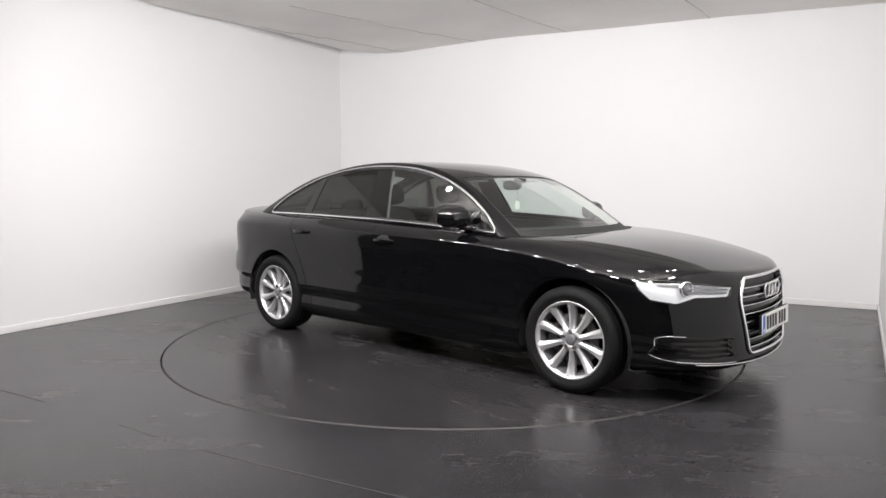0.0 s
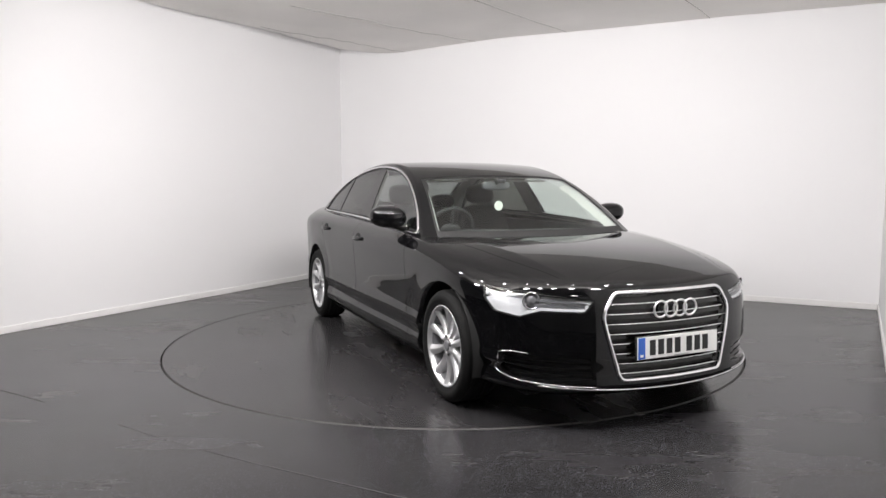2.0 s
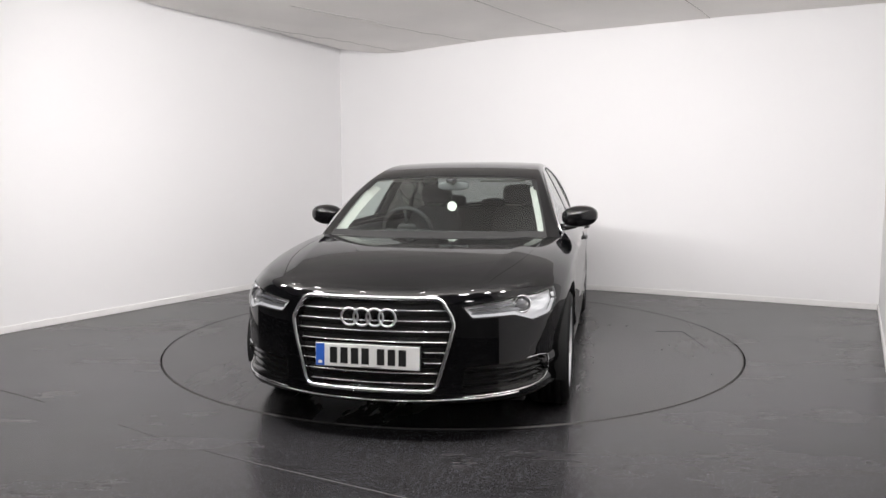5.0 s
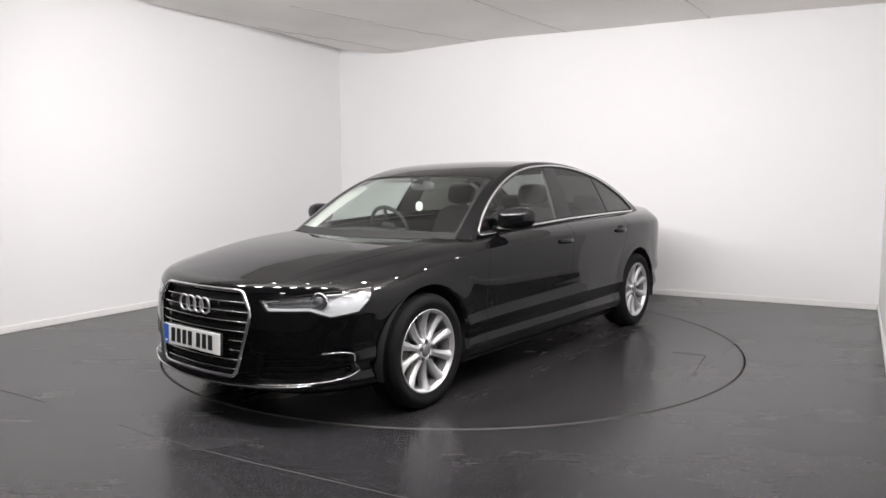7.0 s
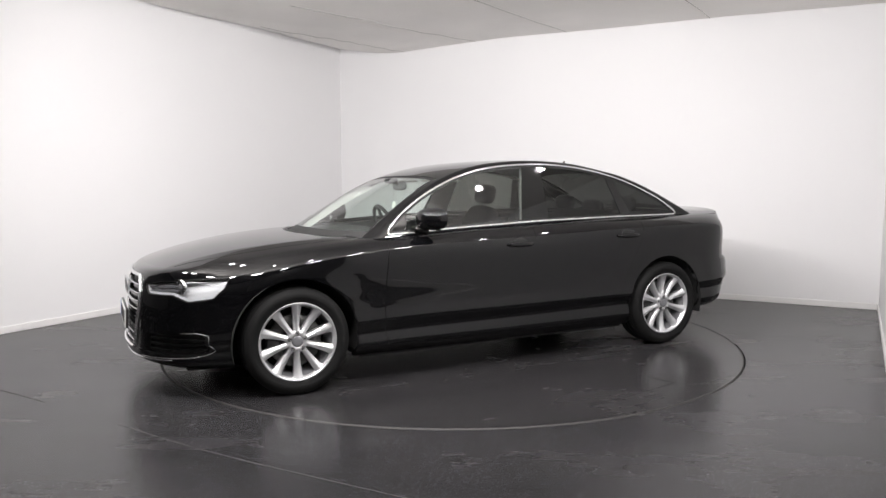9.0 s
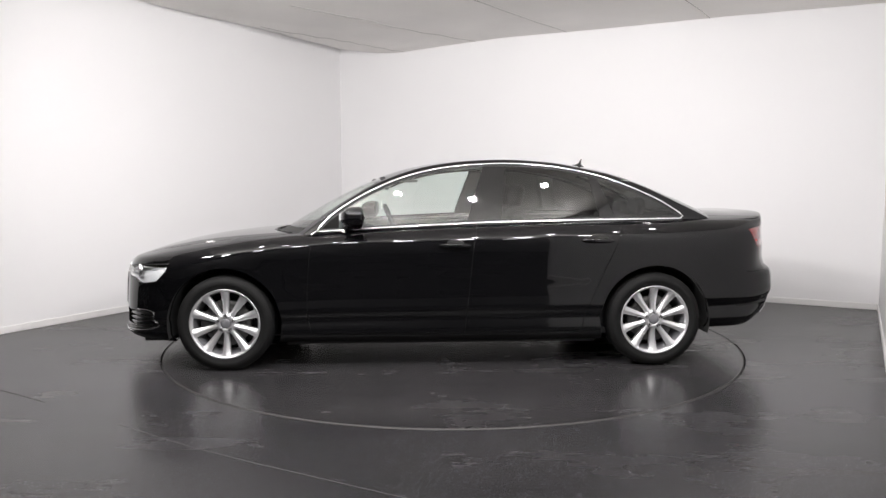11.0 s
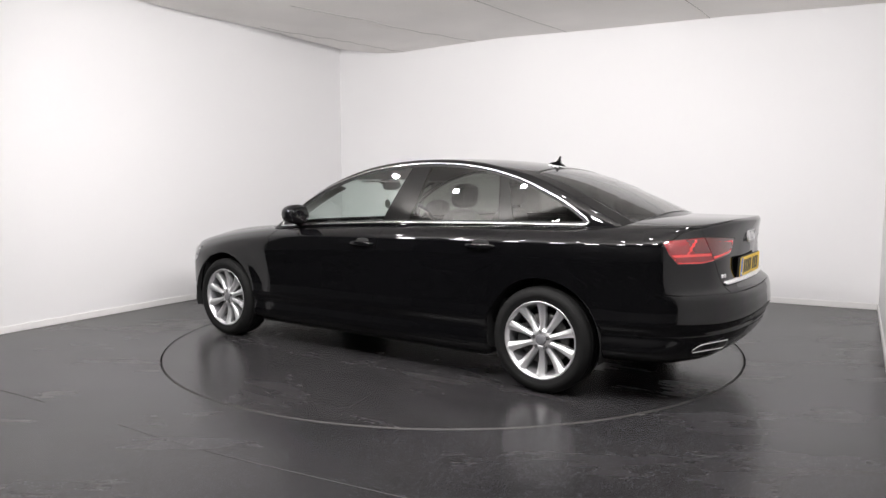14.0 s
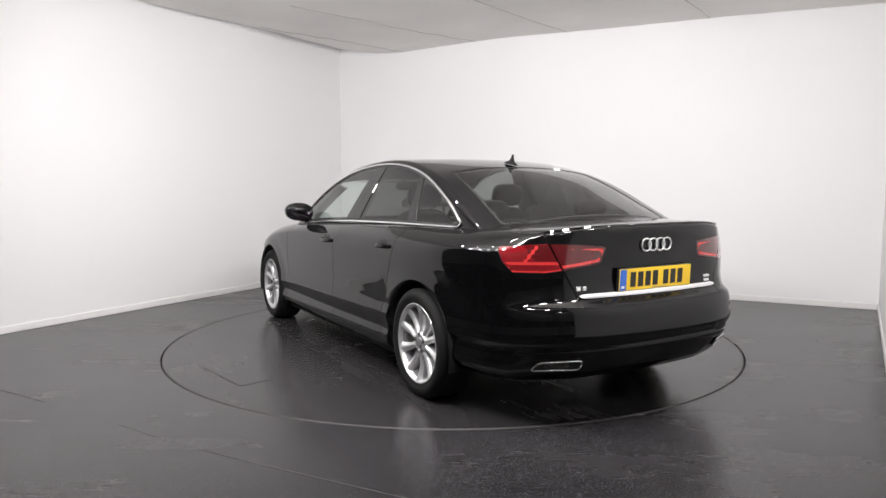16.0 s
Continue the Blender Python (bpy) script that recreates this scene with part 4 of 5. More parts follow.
    for p, q in zip(path, path[1:] + path[:1]):
        k = max(1, int(np.linalg.norm(q - p) / 0.04))
        dense += [p + (q - p) * t / k for t in range(k)]
    for s in (1, -1):
        part("window_trim", tube_bm([(x, s * (side_y(x, z) + 0.003), z) for x, z in dense], 0.0082, 8, closed=True), CHROME, CAR, "chrome strip round the side windows", 60)
    seal, glassy = glassy.cut(lambda p: 0.010 - dval(p))
    pair(seal.moved(-0.002), "window_seal", SEAL, "", 0.01)
    cut1, cut2 = line_x([(0.9, -0.145), (0.995, -0.173), (1.341, -0.288), (1.5, -0.34)]), line_x([(0.9, -0.39), (1.0, -0.405), (1.347, -0.455), (1.5, -0.475)])
    cut3, cut4 = line_x([(0.9, -1.115), (1.02, -1.098), (1.302, -1.043), (1.5, -1.0)]), line_x([(0.9, -1.255), (1.017, -1.205), (1.287, -1.10), (1.5, -1.01)])
    a, rest = glassy.cut(lambda p: X(p) - cut1(Z(p)))
    # small fixed corner at the mirror
    corner, a = a.cut(lambda p: X(p) - 0.70)
    pair(corner, "mirror_corner", PIANO, "", 0.01, FD)
    pair(a.moved(-0.004), "window", GLASS, "clear side window", 0, FD)
    bpil, rest = rest.cut(lambda p: X(p) - cut2(Z(p)))
    bp1, bp2 = bpil.cut(lambda p: X(p) - 0.5 * (cut1(Z(p)) + cut2(Z(p))) + 0.003)
    pair(bp1, "pillar_trim", PIANO, "gloss black pillar trim", 0, FD)
    pair(bp2.moved(-0.0005), "pillar_trim", PIANO, "gloss black pillar trim", 0.01, RD)
    b, rest = rest.cut(lambda p: X(p) - cut3(Z(p)))
    pair(b.moved(-0.004), "window", PRIVACY, "dark privacy glass", 0, RD)
    cpil, c = rest.cut(lambda p: X(p) - cut4(Z(p)))
    pair(cpil, "pillar_trim", PIANO, "gloss black pillar trim", 0.01, RD)
    pair(c.moved(-0.004), "quarter_window", PRIVACY, "dark privacy glass", 0)
    # windscreen and rear window
    wx = np.linspace(1.0, 0.385, 14)
    ws_pts = [(1.42, 0.0), (1.42, 0.79)] + [(x, float(EDGE_Y(x)) - 0.050 + 0.006) for x in wx] + [(0.40, 0.42), (0.425, 0.2), (0.43, 0)]
    ws_pts += [(x, -y) for x, y in ws_pts[::-1][1:-1]]
    wd = poly_dist(ws_pts)
    screen, cab = cab.cut(lambda p: np.where(X(p) > 0.2, wd(X(p), Y(p)), -1.0))
    border, screen = screen.cut(lambda p: np.maximum(np.where(X(p) < 0.55, 0.034, 0.016) - wd(X(p), Y(p)), 0.030 - (Z(p) - deck(X(p), Y(p)))))
    W = whole(screen.moved(-0.003), "windscreen", GLASS, "clear windscreen", 0)
    whole(border.moved(-0.003), "windscreen_border", SEAL, "black printed border", 0.0, W)
    rx = np.linspace(-1.235, -1.90, 14)
    rw_pts = [(-1.20, 0), (-1.205, 0.25), (-1.22, 0.45)] + [(x, float(EDGE_Y(x)) - 0.065) for x in rx] + [(-1.955, 0.56), (-1.985, 0.3), (-1.99, 0)]
    rw_pts += [(x, -y) for x, y in rw_pts[::-1][1:-1]]
    rd = poly_dist(rw_pts)
    back, cab = cab.cut(lambda p: np.where(X(p) < -1.0, rd(X(p), Y(p)), -1.0))
    border, back = back.cut(lambda p: 0.018 - rd(X(p), Y(p)))
    R = whole(back.moved(-0.003), "rear_window", REARGLASS, "tinted rear window", 0)
    whole(border.moved(-0.003), "rear_window_border", SEAL, "black printed border", 0.0, R)
    whole(cab, "roof", PAINT)
    lining = whole(cab.moved(-0.022), "headlining", LINING, "pale grey headlining and pillar trim", 0)
    pair(bpil.moved(-0.03), "inner_pillar", PILLARTRIM, "grey inner pillar", 0, (lining, lining))
    whole(tub.plus(dk), "body", PAINT, "glossy black bodywork", 0.03)
    return bumper, rbumper, FD, RD, W


PARTS = build_body()


# ---- parts that are fixed to the body ----
BUMPER, REAR_BUMPER, FRONT_DOORS, REAR_DOORS, WINDSCREEN = PARTS


def blob_bm(cx, cy, cz, a, b, c, p=2.6, nu=28, nv=16, shape=None):
    """A soft box: a superellipsoid with half sizes a, b, c; shape may bend it."""
    def sg(v, e):
        return math.copysign(abs(v) ** e, v)

    def fn(u, v):
        th, ph = 2 * math.pi * u, math.pi * (v - 0.5) * 0.998
        e = 2 / p
        q = Vector((a * sg(math.cos(ph), e) * sg(math.cos(th), e), b * sg(math.cos(ph), e) * sg(math.sin(th), e), c * sg(math.sin(ph), e)))
        if shape:
            q = shape(q)
        return q + Vector((cx, cy, cz))
    bm = sheet_bm(fn, nu, nv, True)
    bmesh.ops.recalc_face_normals(bm, faces=bm.faces)
    return bm


def build_wheels():
    first = None
    for wx, wy in ((WHEEL_X, 1), (-WHEEL_X, 1), (WHEEL_X, -1), (-WHEEL_X, -1)):
        m = Matrix.Translation((wx, 0.805 * wy, 0.3205)) @ Matrix.Rotation(0 if wy > 0 else math.pi, 4, "Z")
        if first is not None:
            made = copy_thing(first, m)
            continue
        first = new("wheel")
        first.parent = CAR
        tagged(first, "silver ten-spoke alloy wheel")
        first.matrix_basis = m
        tread = []
        for y0 in (-0.056, -0.018, 0.020, 0.058):
            tread += [(0.3225, y0 + 0.012), (0.316, y0 + 0.010), (0.316, y0 + 0.002), (0.3225, y0)]
        prof = [(0.222, 0.092), (0.232, 0.103), (0.250, 0.1115), (0.262, 0.1135), (0.264, 0.1150), (0.280, 0.1145), (0.296, 0.111), (0.297, 0.1095), (0.309, 0.103), (0.317, 0.092), (0.3215, 0.079)]
        prof += tread[::-1] + [(0.3215, -0.079), (0.312, -0.100), (0.285, -0.113), (0.25, -0.110), (0.222, -0.092)]
        part("tyre", lathe_bm(prof, 96), RUBBER, first, "black road tyre", 35)
        rim = lathe_bm([(0.236, 0.100), (0.2365, 0.1045), (0.232, 0.1075), (0.226, 0.104), (0.221, 0.094), (0.215, 0.082)], 80)
        part("rim", rim, RIM, first, "", 40)
        # dark grey instead of silver, to paint the shade between the spokes
        part("rim_barrel_shaded", lathe_bm([(0.215, 0.082), (0.208, 0.05), (0.200, 0.0), (0.205, -0.09)], 60), LAMPGREY, first, "inner barrel, darkened for the shade behind the spokes", 40)
        for k in range(10):
            a = 2 * math.pi * (k + 0.5) / 10
            bm = bmesh.new()
            rows = []
            for i in range(11):
                t = i / 10
                r = 0.050 + (0.222 - 0.050) * t
                w = 0.0145 + 0.0145 * t ** 1.2 + 0.006 * max(0, 0.18 - t) / 0.18 + 0.010 * max(0, t - 0.9) / 0.1
                y = 0.084 + 0.012 * t * t - 0.010 * math.sin(math.pi * t)
                row = []
                for q, dy in ((-0.9, -0.045), (-1.0, -0.010), (-0.86, -0.006), (-0.10, 0.0045), (0.10, 0.0045), (0.86, -0.006), (1.0, -0.010), (0.9, -0.045)):
                    row.append(bm.verts.new((r, y + dy, w * q)))
                rows.append(row)
            for i in range(10):
                for j in range(7):
                    bm.faces.new((rows[i][j], rows[i][j + 1], rows[i + 1][j + 1], rows[i + 1][j]))
            bm.transform(Matrix.Rotation(a, 4, "Y"))
            bmesh.ops.recalc_face_normals(bm, faces=bm.faces)
            part("spoke", bm, RIM, first, "", 45)
        hub = lathe_bm([(0.066, 0.05), (0.067, 0.076), (0.062, 0.084), (0.045, 0.087), (0.036, 0.084), (0.034, 0.080)], 48)
        part("hub", hub, RIM, first, "", 40)
        part("hub_cap", lathe_bm([(0.034, 0.078), (0.0335, 0.086), (0.030, 0.089), (0.012, 0.090), (0.0004, 0.0905)], 32), LAMPGREY, first, "grey centre cap", 40)
        for k in range(5):
            a = 2 * math.pi * k / 5 + math.pi / 2
            bm = lathe_bm([(0.0125, 0.0855), (0.0125, 0.0885), (0.0105, 0.0885), (0.0100, 0.082), (0.0070, 0.082), (0.0068, 0.0875), (0.0004, 0.0880)], 14)
            bm.transform(Matrix.Translation((0.051 * math.cos(a), 0, 0.051 * math.sin(a))))
            part("wheel_bolt", bm, DARKHOLE, first, "dark wheel bolt", 40)
        part("brake_disc", lathe_bm([(0.07, 0.02), (0.07, 0.034), (0.158, 0.034), (0.160, 0.030), (0.160, 0.008), (0.158, 0.004), (0.07, 0.004)], 48), DISC, first, "steel brake disc", 40)
        bm = box_bm(0.10, 0.175, 0.0, 0.055, -0.075, 0.075, 0.012)
        part("brake_caliper", bm, PLASTIC, first, "", 40)
        # black sheet added across the wheel for the shade in the spoke gaps
        part("wheel_back_shade", lathe_bm([(0.0004, -0.05), (0.198, -0.05), (0.200, -0.06)], 40), DARKHOLE, first)


def build_underside():
    for sx in (1, -1):
        for sy in (1, -1):
            def arch(u, v):
                a = math.pi * (1.16 * u - 0.08)
                r = 0.381
                return Vector((sx * WHEEL_X + r * math.cos(a), sy * (0.50 + 0.412 * v), WHEEL_Z + r * math.sin(a)))
            part("wheel_arch_liner", sheet_bm(arch, 40, 6), DARKHOLE, CAR, "", 60)
            part("wheel_well_wall", box_bm(sx * WHEEL_X - 0.42, sx * WHEEL_X + 0.42, sy * 0.49 - 0.01, sy * 0.49 + 0.01, 0.16, 0.72), DARKHOLE, CAR)
    for b in ((-1.06, 1.06, -0.85, 0.85, 0.165, 0.21), (1.04, 2.12, -0.49, 0.49, 0.17, 0.21), (-2.15, -1.04, -0.49, 0.49, 0.235, 0.30), (1.855, 2.06, -0.72, 0.72, 0.172, 0.21), (-2.12, -1.86, -0.70, 0.70, 0.262, 0.30)):
        part("underbody", box_bm(*b, 0.01), DARKHOLE, CAR)
    for b in ((1.04, 1.06, -0.86, 0.86, 0.2, 0.85), (-1.06, -1.04, -0.86, 0.86, 0.2, 0.7)):
        part("bulkhead", box_bm(*b), DARKHOLE, CAR)


def rings(x, z, half, r, tube, name, sign, parent):
    """Four linked chrome rings."""
    step = (2 * half - 2 * r) / 3
    for k in range(4):
        y = -1.5 * step + k * step
        pts = [(x + 0.002 * sign * (k % 2), y + (r - tube) * math.cos(2 * math.pi * i / 40), z + (r - tube) * math.sin(2 * math.pi * i / 40)) for i in range(40)]
        part(name, tube_bm(pts, tube, 8, closed=True), SATIN, parent, "chrome badge ring", 60)


def plate(x, z, lean, face, front):
    """A number plate with its characters as plain bars, in the plane x; sign gives its facing."""
    s = 1 if front else -1
    holder = new("number_plate")
    holder.parent = CAR
    tagged(holder, "white front number plate" if front else "yellow rear number plate")
    holder.matrix_basis = Matrix.Translation((x, 0, z)) @ Matrix.Rotation(radians(0 if front else 180), 4, "Z") @ Matrix.Rotation(radians(lean), 4, "Y")
    part("plate_backing", box_bm(-0.016, -0.001, -0.264, 0.264, -0.059, 0.059, 0.004), PLASTIC, holder, "", 40)
    part("plate_face", box_bm(-0.002, 0.004, -0.260, 0.260, -0.0555, 0.0555, 0.0015), face, holder)
    part("plate_band", box_bm(0.0035, 0.0048, -0.258, -0.214, -0.0535, 0.0535), PLATEBLUE, holder, "blue band")
    part("band_mark", box_bm(0.0045, 0.0054, -0.246, -0.226, -0.043, -0.030), PLATEWHITE, holder)
    y = -0.190
    for k in range(7):
        part("character_bar", box_bm(0.0038, 0.0052, y + 0.004, y + 0.041, -0.0385, 0.0385), INK, holder, "black bar")
        y += 0.0535 if k != 3 else 0.077
    part("maker_bar", box_bm(0.0038, 0.0049, -0.03, 0.07, -0.0525, -0.0495), LAMPGREY, holder)


def build_trim():
    plate(2.352, 0.430, -2.0, PLATEWHITE, True)
    plate(on_body(False, 0.1, 0.758) - 0.017, 0.758, 3.0, PLATEYELLOW, False)
    rings(2.325, 0.614, 0.142, 0.047, 0.0055, "badge_ring", 1, CAR)
    rings(on_body(False, 0.05, 0.932) - 0.005, 0.932, 0.112, 0.037, 0.0045, "badge_ring", -1, CAR)
    part("badge_backing", box_bm(2.285, 2.312, -0.10, 0.10, 0.596, 0.632, 0.006), PIANO, CAR)
    for y0, w in ((0.488, 0.024), (0.456, 0.022)):
        part("model_badge_bar", box_bm(on_body(False, y0, 0.73) - 0.006, on_body(False, y0, 0.73) + 0.01, y0 - w / 2, y0 + w / 2, 0.716, 0.737, 0.003), BADGE, CAR, "small silver badge bar")
    for z0 in (0.735, 0.712):
        part("model_badge_bar", box_bm(on_body(False, 0.43, 0.72) - 0.006, on_body(False, 0.43, 0.72) + 0.01, -0.452, -0.408, z0 - 0.007, z0 + 0.007, 0.002), BADGE, CAR, "small silver badge bar")
    for s in (1, -1):
        # exhaust finishers
        pts = rounded([(0.685, 0.366), (0.495, 0.374), (0.488, 0.322), (0.708, 0.316)], 0.02, 5)

        def at(y, z, out=0.0):
            x = on_body(False, y, z)
            return (x - out, s * y, z)
        ring_pts = [at(y, z, 0.012) for y, z in pts]
        ex = part("exhaust_trim", tube_bm(ring_pts, 0.0040, 8, closed=True), CHROME, CAR, "chrome exhaust finisher", 60)
        # no hole here: a flat black face carries the opening's shade
        bm = bmesh.new()
        f = bm.faces.new([bm.verts.new(at(y, z, 0.010)) for y, z in pts])
        part("exhaust_opening_shade", bm, DARKHOLE, ex, "flat black face painted for the shade in the exhaust opening")
        # mirrors
        door = FRONT_DOORS[0 if s > 0 else 1]

        def bend(q):
            out = (q.y + 0.125) / 0.25
            k = 0.80 + 0.20 * math.sin(math.pi * min(1, max(0, out * 0.62 + 0.2)))
            q.z *= k
            q.z += 0.012 * out
            q.x = q.x * (1.0 if q.x > 0 else 0.35) - 0.035 * out
            q.y *= s
            return q
        housing = part("mirror", blob_bm(0.575, 0.925 * s, 1.022, 0.115, 0.122, 0.074, 2.5, 32, 20, bend), PAINT, door, "black door mirror", 60)

        def flat(q):
            q.x *= 1.0
            q.x += -0.035 * (q.y / 0.1) * 0.4
            q.y *= s
            return q
        part("mirror_glass", blob_bm(0.534, 0.928 * s, 1.026, 0.005, 0.098, 0.055, 3.0, 28, 12, flat), CHROME, housing, "mirror glass", 40)
        part("mirror_arm", tube_bm([(0.66, 0.80 * s, 0.955), (0.63, 0.85 * s, 0.958), (0.60, 0.90 * s, 0.966)], [0.026, 0.022, 0.020], 12), PIANO, housing, "", 60)
        # door handles
        for (hx, hy, hz), dd in (((-0.085, 0.928, 0.838), FRONT_DOORS), ((-1.050, 0.922, 0.866), REAR_DOORS)):
            par = dd[0 if s > 0 else 1]

            def arc(q):
                q.y += -0.012 * (q.x / 0.1) ** 2
                q.y *= s
                return q
            h = part("door_handle", blob_bm(hx, (hy + 0.024) * s, hz + 0.002, 0.108, 0.015, 0.0175, 2.6, 32, 14, arc), PAINT, par, "black door handle", 60)
            # raised black blob: the hollow's shade is put into its colour
            part("handle_cup_shade", blob_bm(hx - 0.005, (hy - 0.002) * s, hz - 0.002, 0.080, 0.011, 0.045, 2.2, 28, 10), DARKHOLE, h, "", 60)
    # fin aerial
    bm = bmesh.new()
    prof = [(-1.060, 0.0), (-1.082, 0.014), (-1.112, 0.022), (-1.130, 0.040), (-1.146, 0.070), (-1.151, 0.069), (-1.146, 0.040), (-1.150, 0.022), (-1.172, 0.010), (-1.185, 0.0)]
    base = 1.395
    a = [bm.verts.new((x, 0.013 * (1 - h / 0.1) + 0.001, base - (x + 1.045) * -0.17 + h)) for x, h in prof]
    b = [bm.verts.new((x, -0.013 * (1 - h / 0.1) - 0.001, base - (x + 1.045) * -0.17 + h)) for x, h in prof]
    bm.faces.new(a)
    bm.faces.new(b[::-1])
    for i in range(len(a)):
        j = (i + 1) % len(a)
        bm.faces.new((a[j], a[i], b[i], b[j]))
    bmesh.ops.recalc_face_normals(bm, faces=bm.faces)
    part("roof_aerial", bm, PAINT, CAR, "black fin aerial", 30)
    # wipers
    for y0, y1 in ((-0.55, 0.05), (0.05, 0.62)):
        pts = []
        for i in range(13):
            y = y0 + (y1 - y0) * i / 12
            x = 1.245 - 0.27 * (y / 0.75) ** 2 - 0.012 * i / 12
            pts.append((x, y, float(max(cabin(np.array(x), np.array(y)), deck(np.array(x), np.array(y)))) - 0.006))
        part("wiper", tube_bm(pts, 0.007, 6), SEAL, CAR, "black wiper blade", 60)


def build_interior():
    for s, side in ((1, "passenger"), (-1, "driver")):
        seat = new("front_seat")
        seat.parent = CAR
        tagged(seat, "black cloth front seat")
        seat.matrix_basis = Matrix.Translation((-0.10, 0.365 * s, 0.0))
        part("cushion", blob_bm(0.0, 0, 0.44, 0.27, 0.25, 0.09, 4), SEATCLOTH, seat, "", 60)
        bm = blob_bm(0, 0, 0.30, 0.075, 0.24, 0.32, 3.6)
        bm.transform(Matrix.Translation((-0.26, 0, 0.48)) @ Matrix.Rotation(radians(-20), 4, "Y"))
        part("backrest", bm, SEATCLOTH, seat, "", 60)
        bm = blob_bm(0, 0, 0.0, 0.05, 0.135, 0.085, 3.2)
        bm.transform(Matrix.Translation((-0.475, 0, 1.165)) @ Matrix.Rotation(radians(-12), 4, "Y"))
        head = part("headrest", bm, SEATCLOTH, seat, "", 60)
        for y in (-0.05, 0.05):
            part("headrest_post", tube_bm([(-0.455, y, 1.02), (-0.47, y, 1.12)], 0.006, 6), CHROME, head)
    bench = new("rear_bench")
    bench.parent = CAR
    tagged(bench, "black cloth rear bench")
    part("cushion", blob_bm(-1.02, 0, 0.42, 0.26, 0.66, 0.10, 4), SEATCLOTH, bench, "", 60)
    bm = blob_bm(0, 0, 0, 0.09, 0.64, 0.30, 4)
    bm.transform(Matrix.Translation((-1.36, 0, 0.74)) @ Matrix.Rotation(radians(-22), 4, "Y"))
    part("backrest", bm, SEATCLOTH, bench, "", 60)
    for y in (-0.40, 0.0, 0.40):
        part("headrest", blob_bm(-1.47, y, 1.085 if y else 1.05, 0.045, 0.125, 0.065, 3), SEATCLOTH, bench, "", 60)

    def top(u, v):
        x, y = 1.06 - 0.62 * u, -0.70 + 1.40 * v
        z = 0.895 + 0.035 * math.sin(math.pi * min(1, u * 1.1)) - 0.40 * max(0, u - 0.82) + 0.02 * math.exp(-((y + 0.36) / 0.2) ** 2) * u - 0.05 * abs(y) ** 3
        return Vector((x, y, z))
    bm = sheet_bm(top, 24, 30)
    dash = part("dashboard", bm, DASH, CAR, "dark grey soft dashboard", 60)
    part("dashboard_front", box_bm(0.44, 0.60, -0.70, 0.70, 0.50, 0.80, 0.03), DASH, dash, "", 40)
    part("centre_console", box_bm(-0.35, 0.50, -0.11, 0.11, 0.30, 0.60, 0.03), DASH, CAR, "", 40)
    m = Matrix.Translation((0.36, -0.365, 0.905)) @ Matrix.Rotation(radians(-66), 4, "Y")
    bm = tube_bm([(0.185 * math.cos(2 * math.pi * i / 40), 0.185 * math.sin(2 * math.pi * i / 40), 0) for i in range(40)], 0.0155, 8, closed=True)
    bm.transform(m)
    wheel = part("steering_wheel", bm, DASH, CAR, "black steering wheel", 60)
    bm = blob_bm(0, 0, -0.015, 0.065, 0.075, 0.03, 3)
    bm.transform(m)
    part("airbag_pad", bm, DASH, wheel, "", 60)
    for a in (0, 180, 270):
        c, s_ = math.cos(radians(a + 90)), math.sin(radians(a + 90))
        bm = tube_bm([(0.05 * c, 0.05 * s_, -0.01), (0.18 * c, 0.18 * s_, 0)], 0.014, 6)
        bm.transform(m)
        part("wheel_spoke", bm, DASH, wheel, "", 60)
    for s in (1, -1):
        part("door_lining", box_bm(-1.15, 0.92, s * 0.755 - 0.02, s * 0.755 + 0.02, 0.25, 0.935, 0.015), DASH, CAR, "", 40)
    part("cabin_floor", box_bm(-1.5, 1.05, -0.80, 0.80, 0.212, 0.25), DASH, CAR)
    part("parcel_shelf", box_bm(-1.96, -1.42, -0.62, 0.62, 0.985, 1.0, 0.005), DASH, CAR)
    rv = part("rear_view_mirror", blob_bm(0.40, 0.0, 1.240, 0.018, 0.118, 0.036, 3), LAMPGREY, CAR, "interior mirror", 60)
    part("mirror_stem", tube_bm([(0.41, 0, 1.25), (0.46, 0, 1.29)], 0.012, 8), DASH, rv)
    part("sensor_box", blob_bm(0.47, 0, 1.275, 0.05, 0.035, 0.02, 3), DASH, rv, "", 60)
    hang = part("air_freshener", lathe_bm([(0.0004, -0.002), (0.034, -0.002), (0.036, 0), (0.034, 0.002), (0.0004, 0.002)], 28), CARD, CAR, "round white card hung from the mirror")
    hang.matrix_basis = Matrix.Translation((0.447, 0.0, 1.088)) @ Matrix.Rotation(radians(90), 4, "Z")
    part("string", tube_bm([(0, 0, 0.034), (0, 0, 0.15)], 0.0015, 5), SEAL, hang)
    for s in (1, -1):
        part("sun_visor", box_bm(0.16, 0.30, s * 0.34 - 0.16, s * 0.34 + 0.16, 1.268, 1.280, 0.004), LINING, CAR, "grey sun visor")


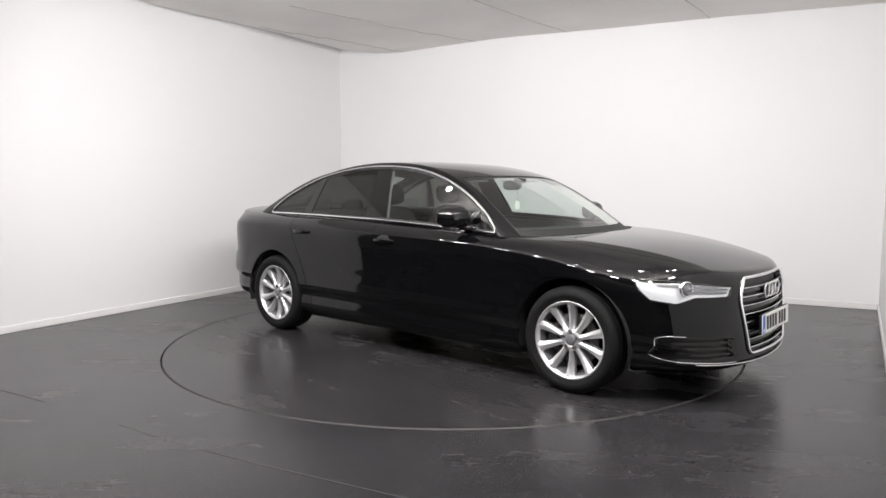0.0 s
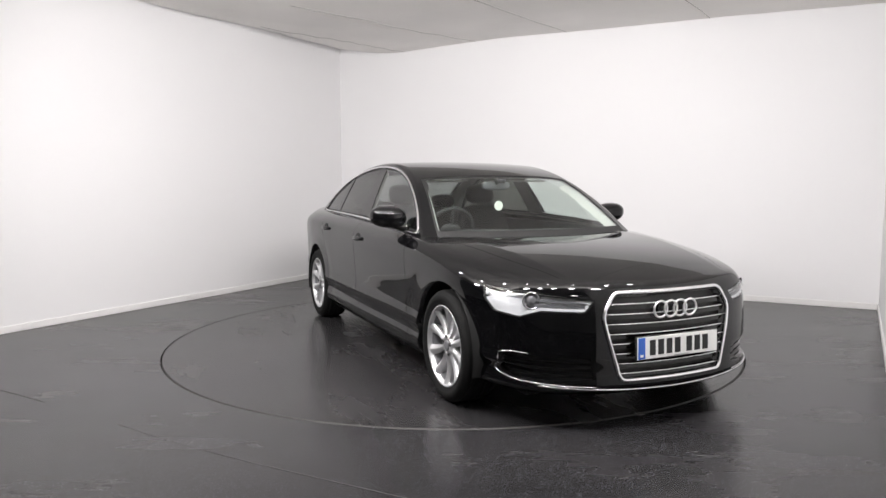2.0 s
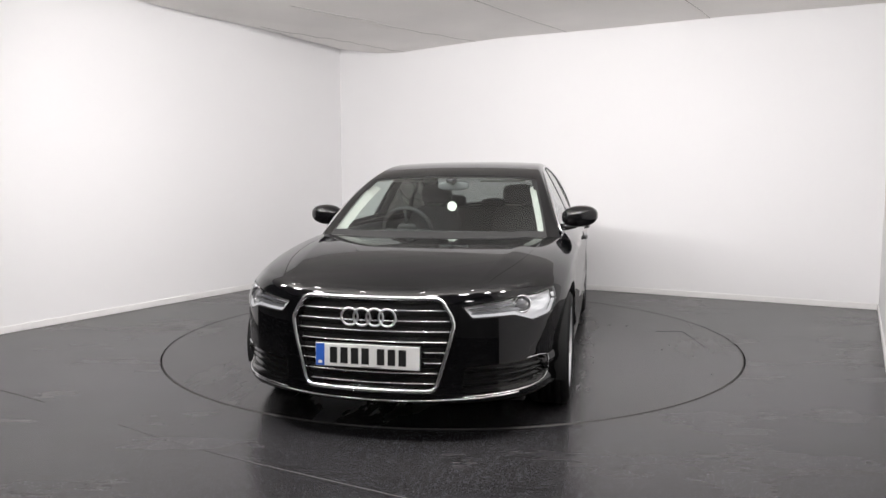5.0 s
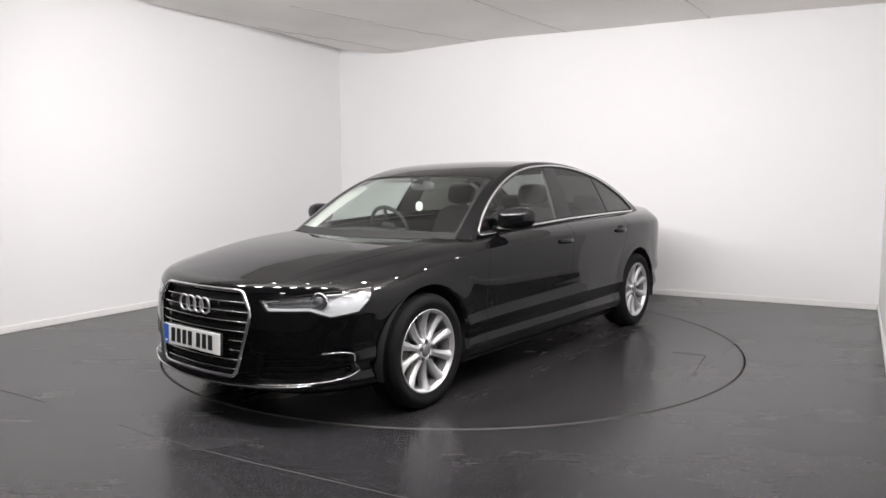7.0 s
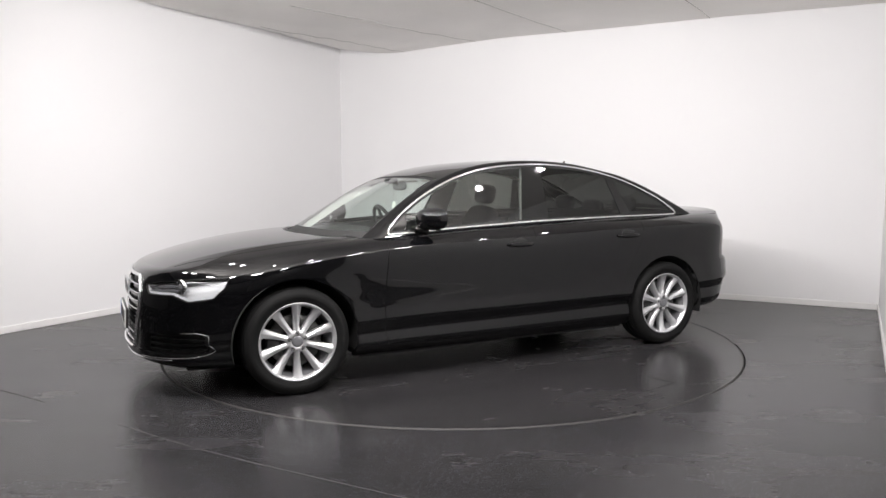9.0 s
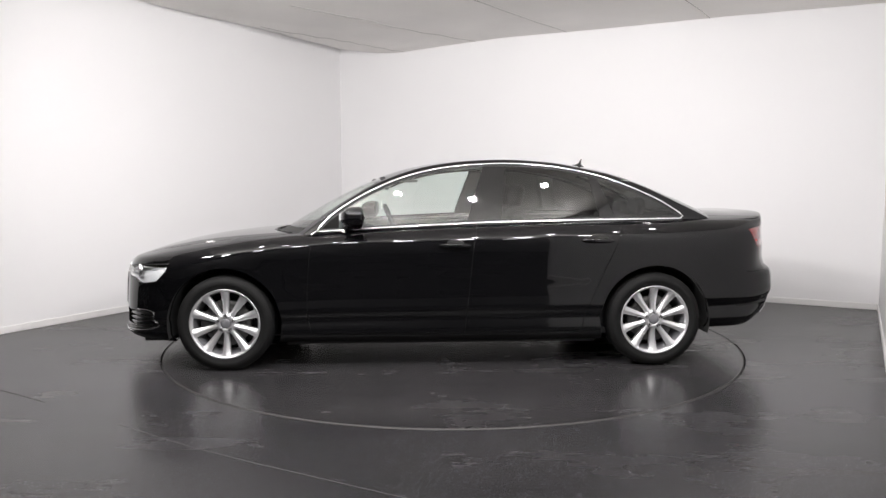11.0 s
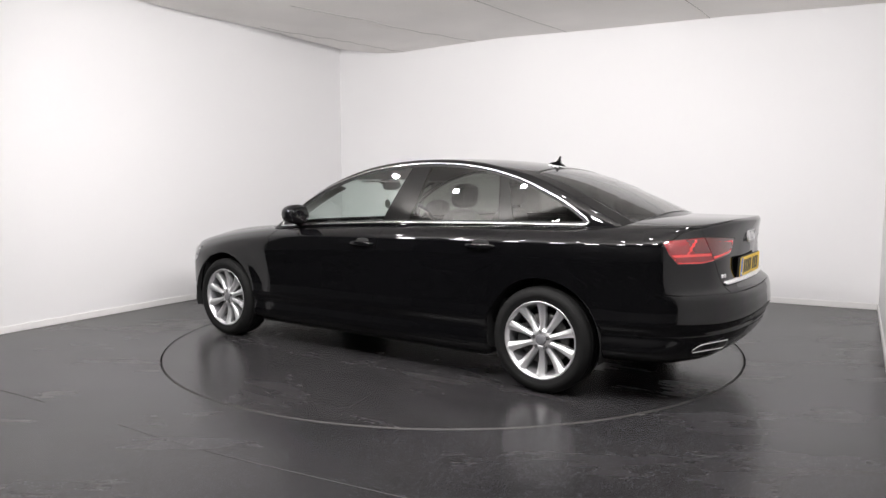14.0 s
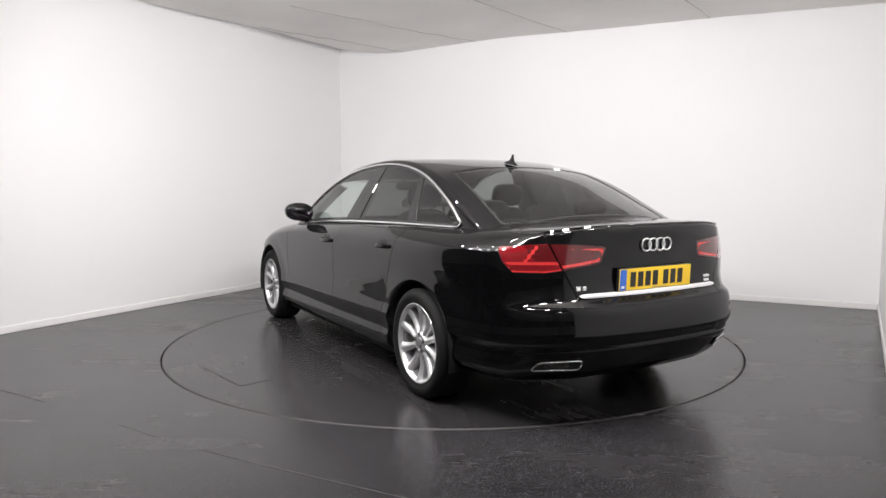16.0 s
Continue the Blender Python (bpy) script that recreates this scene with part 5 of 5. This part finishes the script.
def build_pillar_trim():
    for s in (1, -1):
        def strip(u, v):
            x = 0.97 - 0.53 * u
            y = float(EDGE_Y(x)) - 0.050 - 0.050 * v
            return Vector((x - 0.05 * v, s * y, float(cabin(np.array(x), np.array(y))) - 0.018 - 0.035 * v))
        part("inner_pillar", sheet_bm(strip, 16, 3), LINING, CAR, "pale grey inner windscreen pillar", 60)


build_pillar_trim()
build_wheels()
build_underside()
build_trim()
build_interior()


# ---- marks on the turntable and the floor ----
def groove(pts, w, mat, parent, name, z):
    bm = bmesh.new()
    for (x0, y0), (x1, y1) in zip(pts[:-1], pts[1:]):
        d = Vector((x1 - x0, y1 - y0, 0)).normalized()
        n = Vector((-d.y, d.x, 0)) * w / 2
        a, b = Vector((x0, y0, z)), Vector((x1, y1, z))
        vs = [bm.verts.new(p) for p in (a - n, b - n, b + n, a + n, a - n + Vector((0, 0, 0.0015)), b - n + Vector((0, 0, 0.0015)), b + n + Vector((0, 0, 0.0015)), a + n + Vector((0, 0, 0.0015)))]
        bm.faces.new(vs[4:8])
        for i in range(4):
            bm.faces.new((vs[i], vs[(i + 1) % 4], vs[4 + (i + 1) % 4], vs[4 + i]))
    return part(name, bm, mat, parent)


groove([(0.0, 1.99), (-0.585, 1.884)], 0.004, M["gap"], TURNTABLE, "hatch_joint", 0.001)
groove([(-0.585, 1.884), (-0.535, 1.66)], 0.004, M["gap"], TURNTABLE, "hatch_joint", 0.001)
M["weld"] = material("vinyl_weld", (0.075, 0.073, 0.072), 0.5, var=0.3, scale=6)
for line in ([(-1.75, -2.16), (-1.535, -2.30), (-1.24, -2.482), (-0.888, -2.671), (-0.473, -2.878), (-0.226, -3.0), (0.3, -3.24)], [(-3.2, -1.29), (-2.774, -1.543), (-2.351, -1.789)]):
    tagged(groove(line, 0.004, M["weld"], None, "floor_seam", 0.0), "thin welded seam in the vinyl floor", "seam", kind="structure")


def motions():
    times = [0.0, 0.1, 0.2] + [0.5 * k for k in range(1, 32)] + [15.8, 15.9, 16.0]
    turn, shift = [], []
    for t in times:
        r = Matrix.Rotation(radians(-40.25 - 12.4326 * t), 4, "Z")
        turn.append((t, r))
        shift.append((t, r @ Matrix.Translation((0.116, 0.130, 0.002))))
    walk(TURNTABLE, turn)
    walk(CAR, shift)


motions()
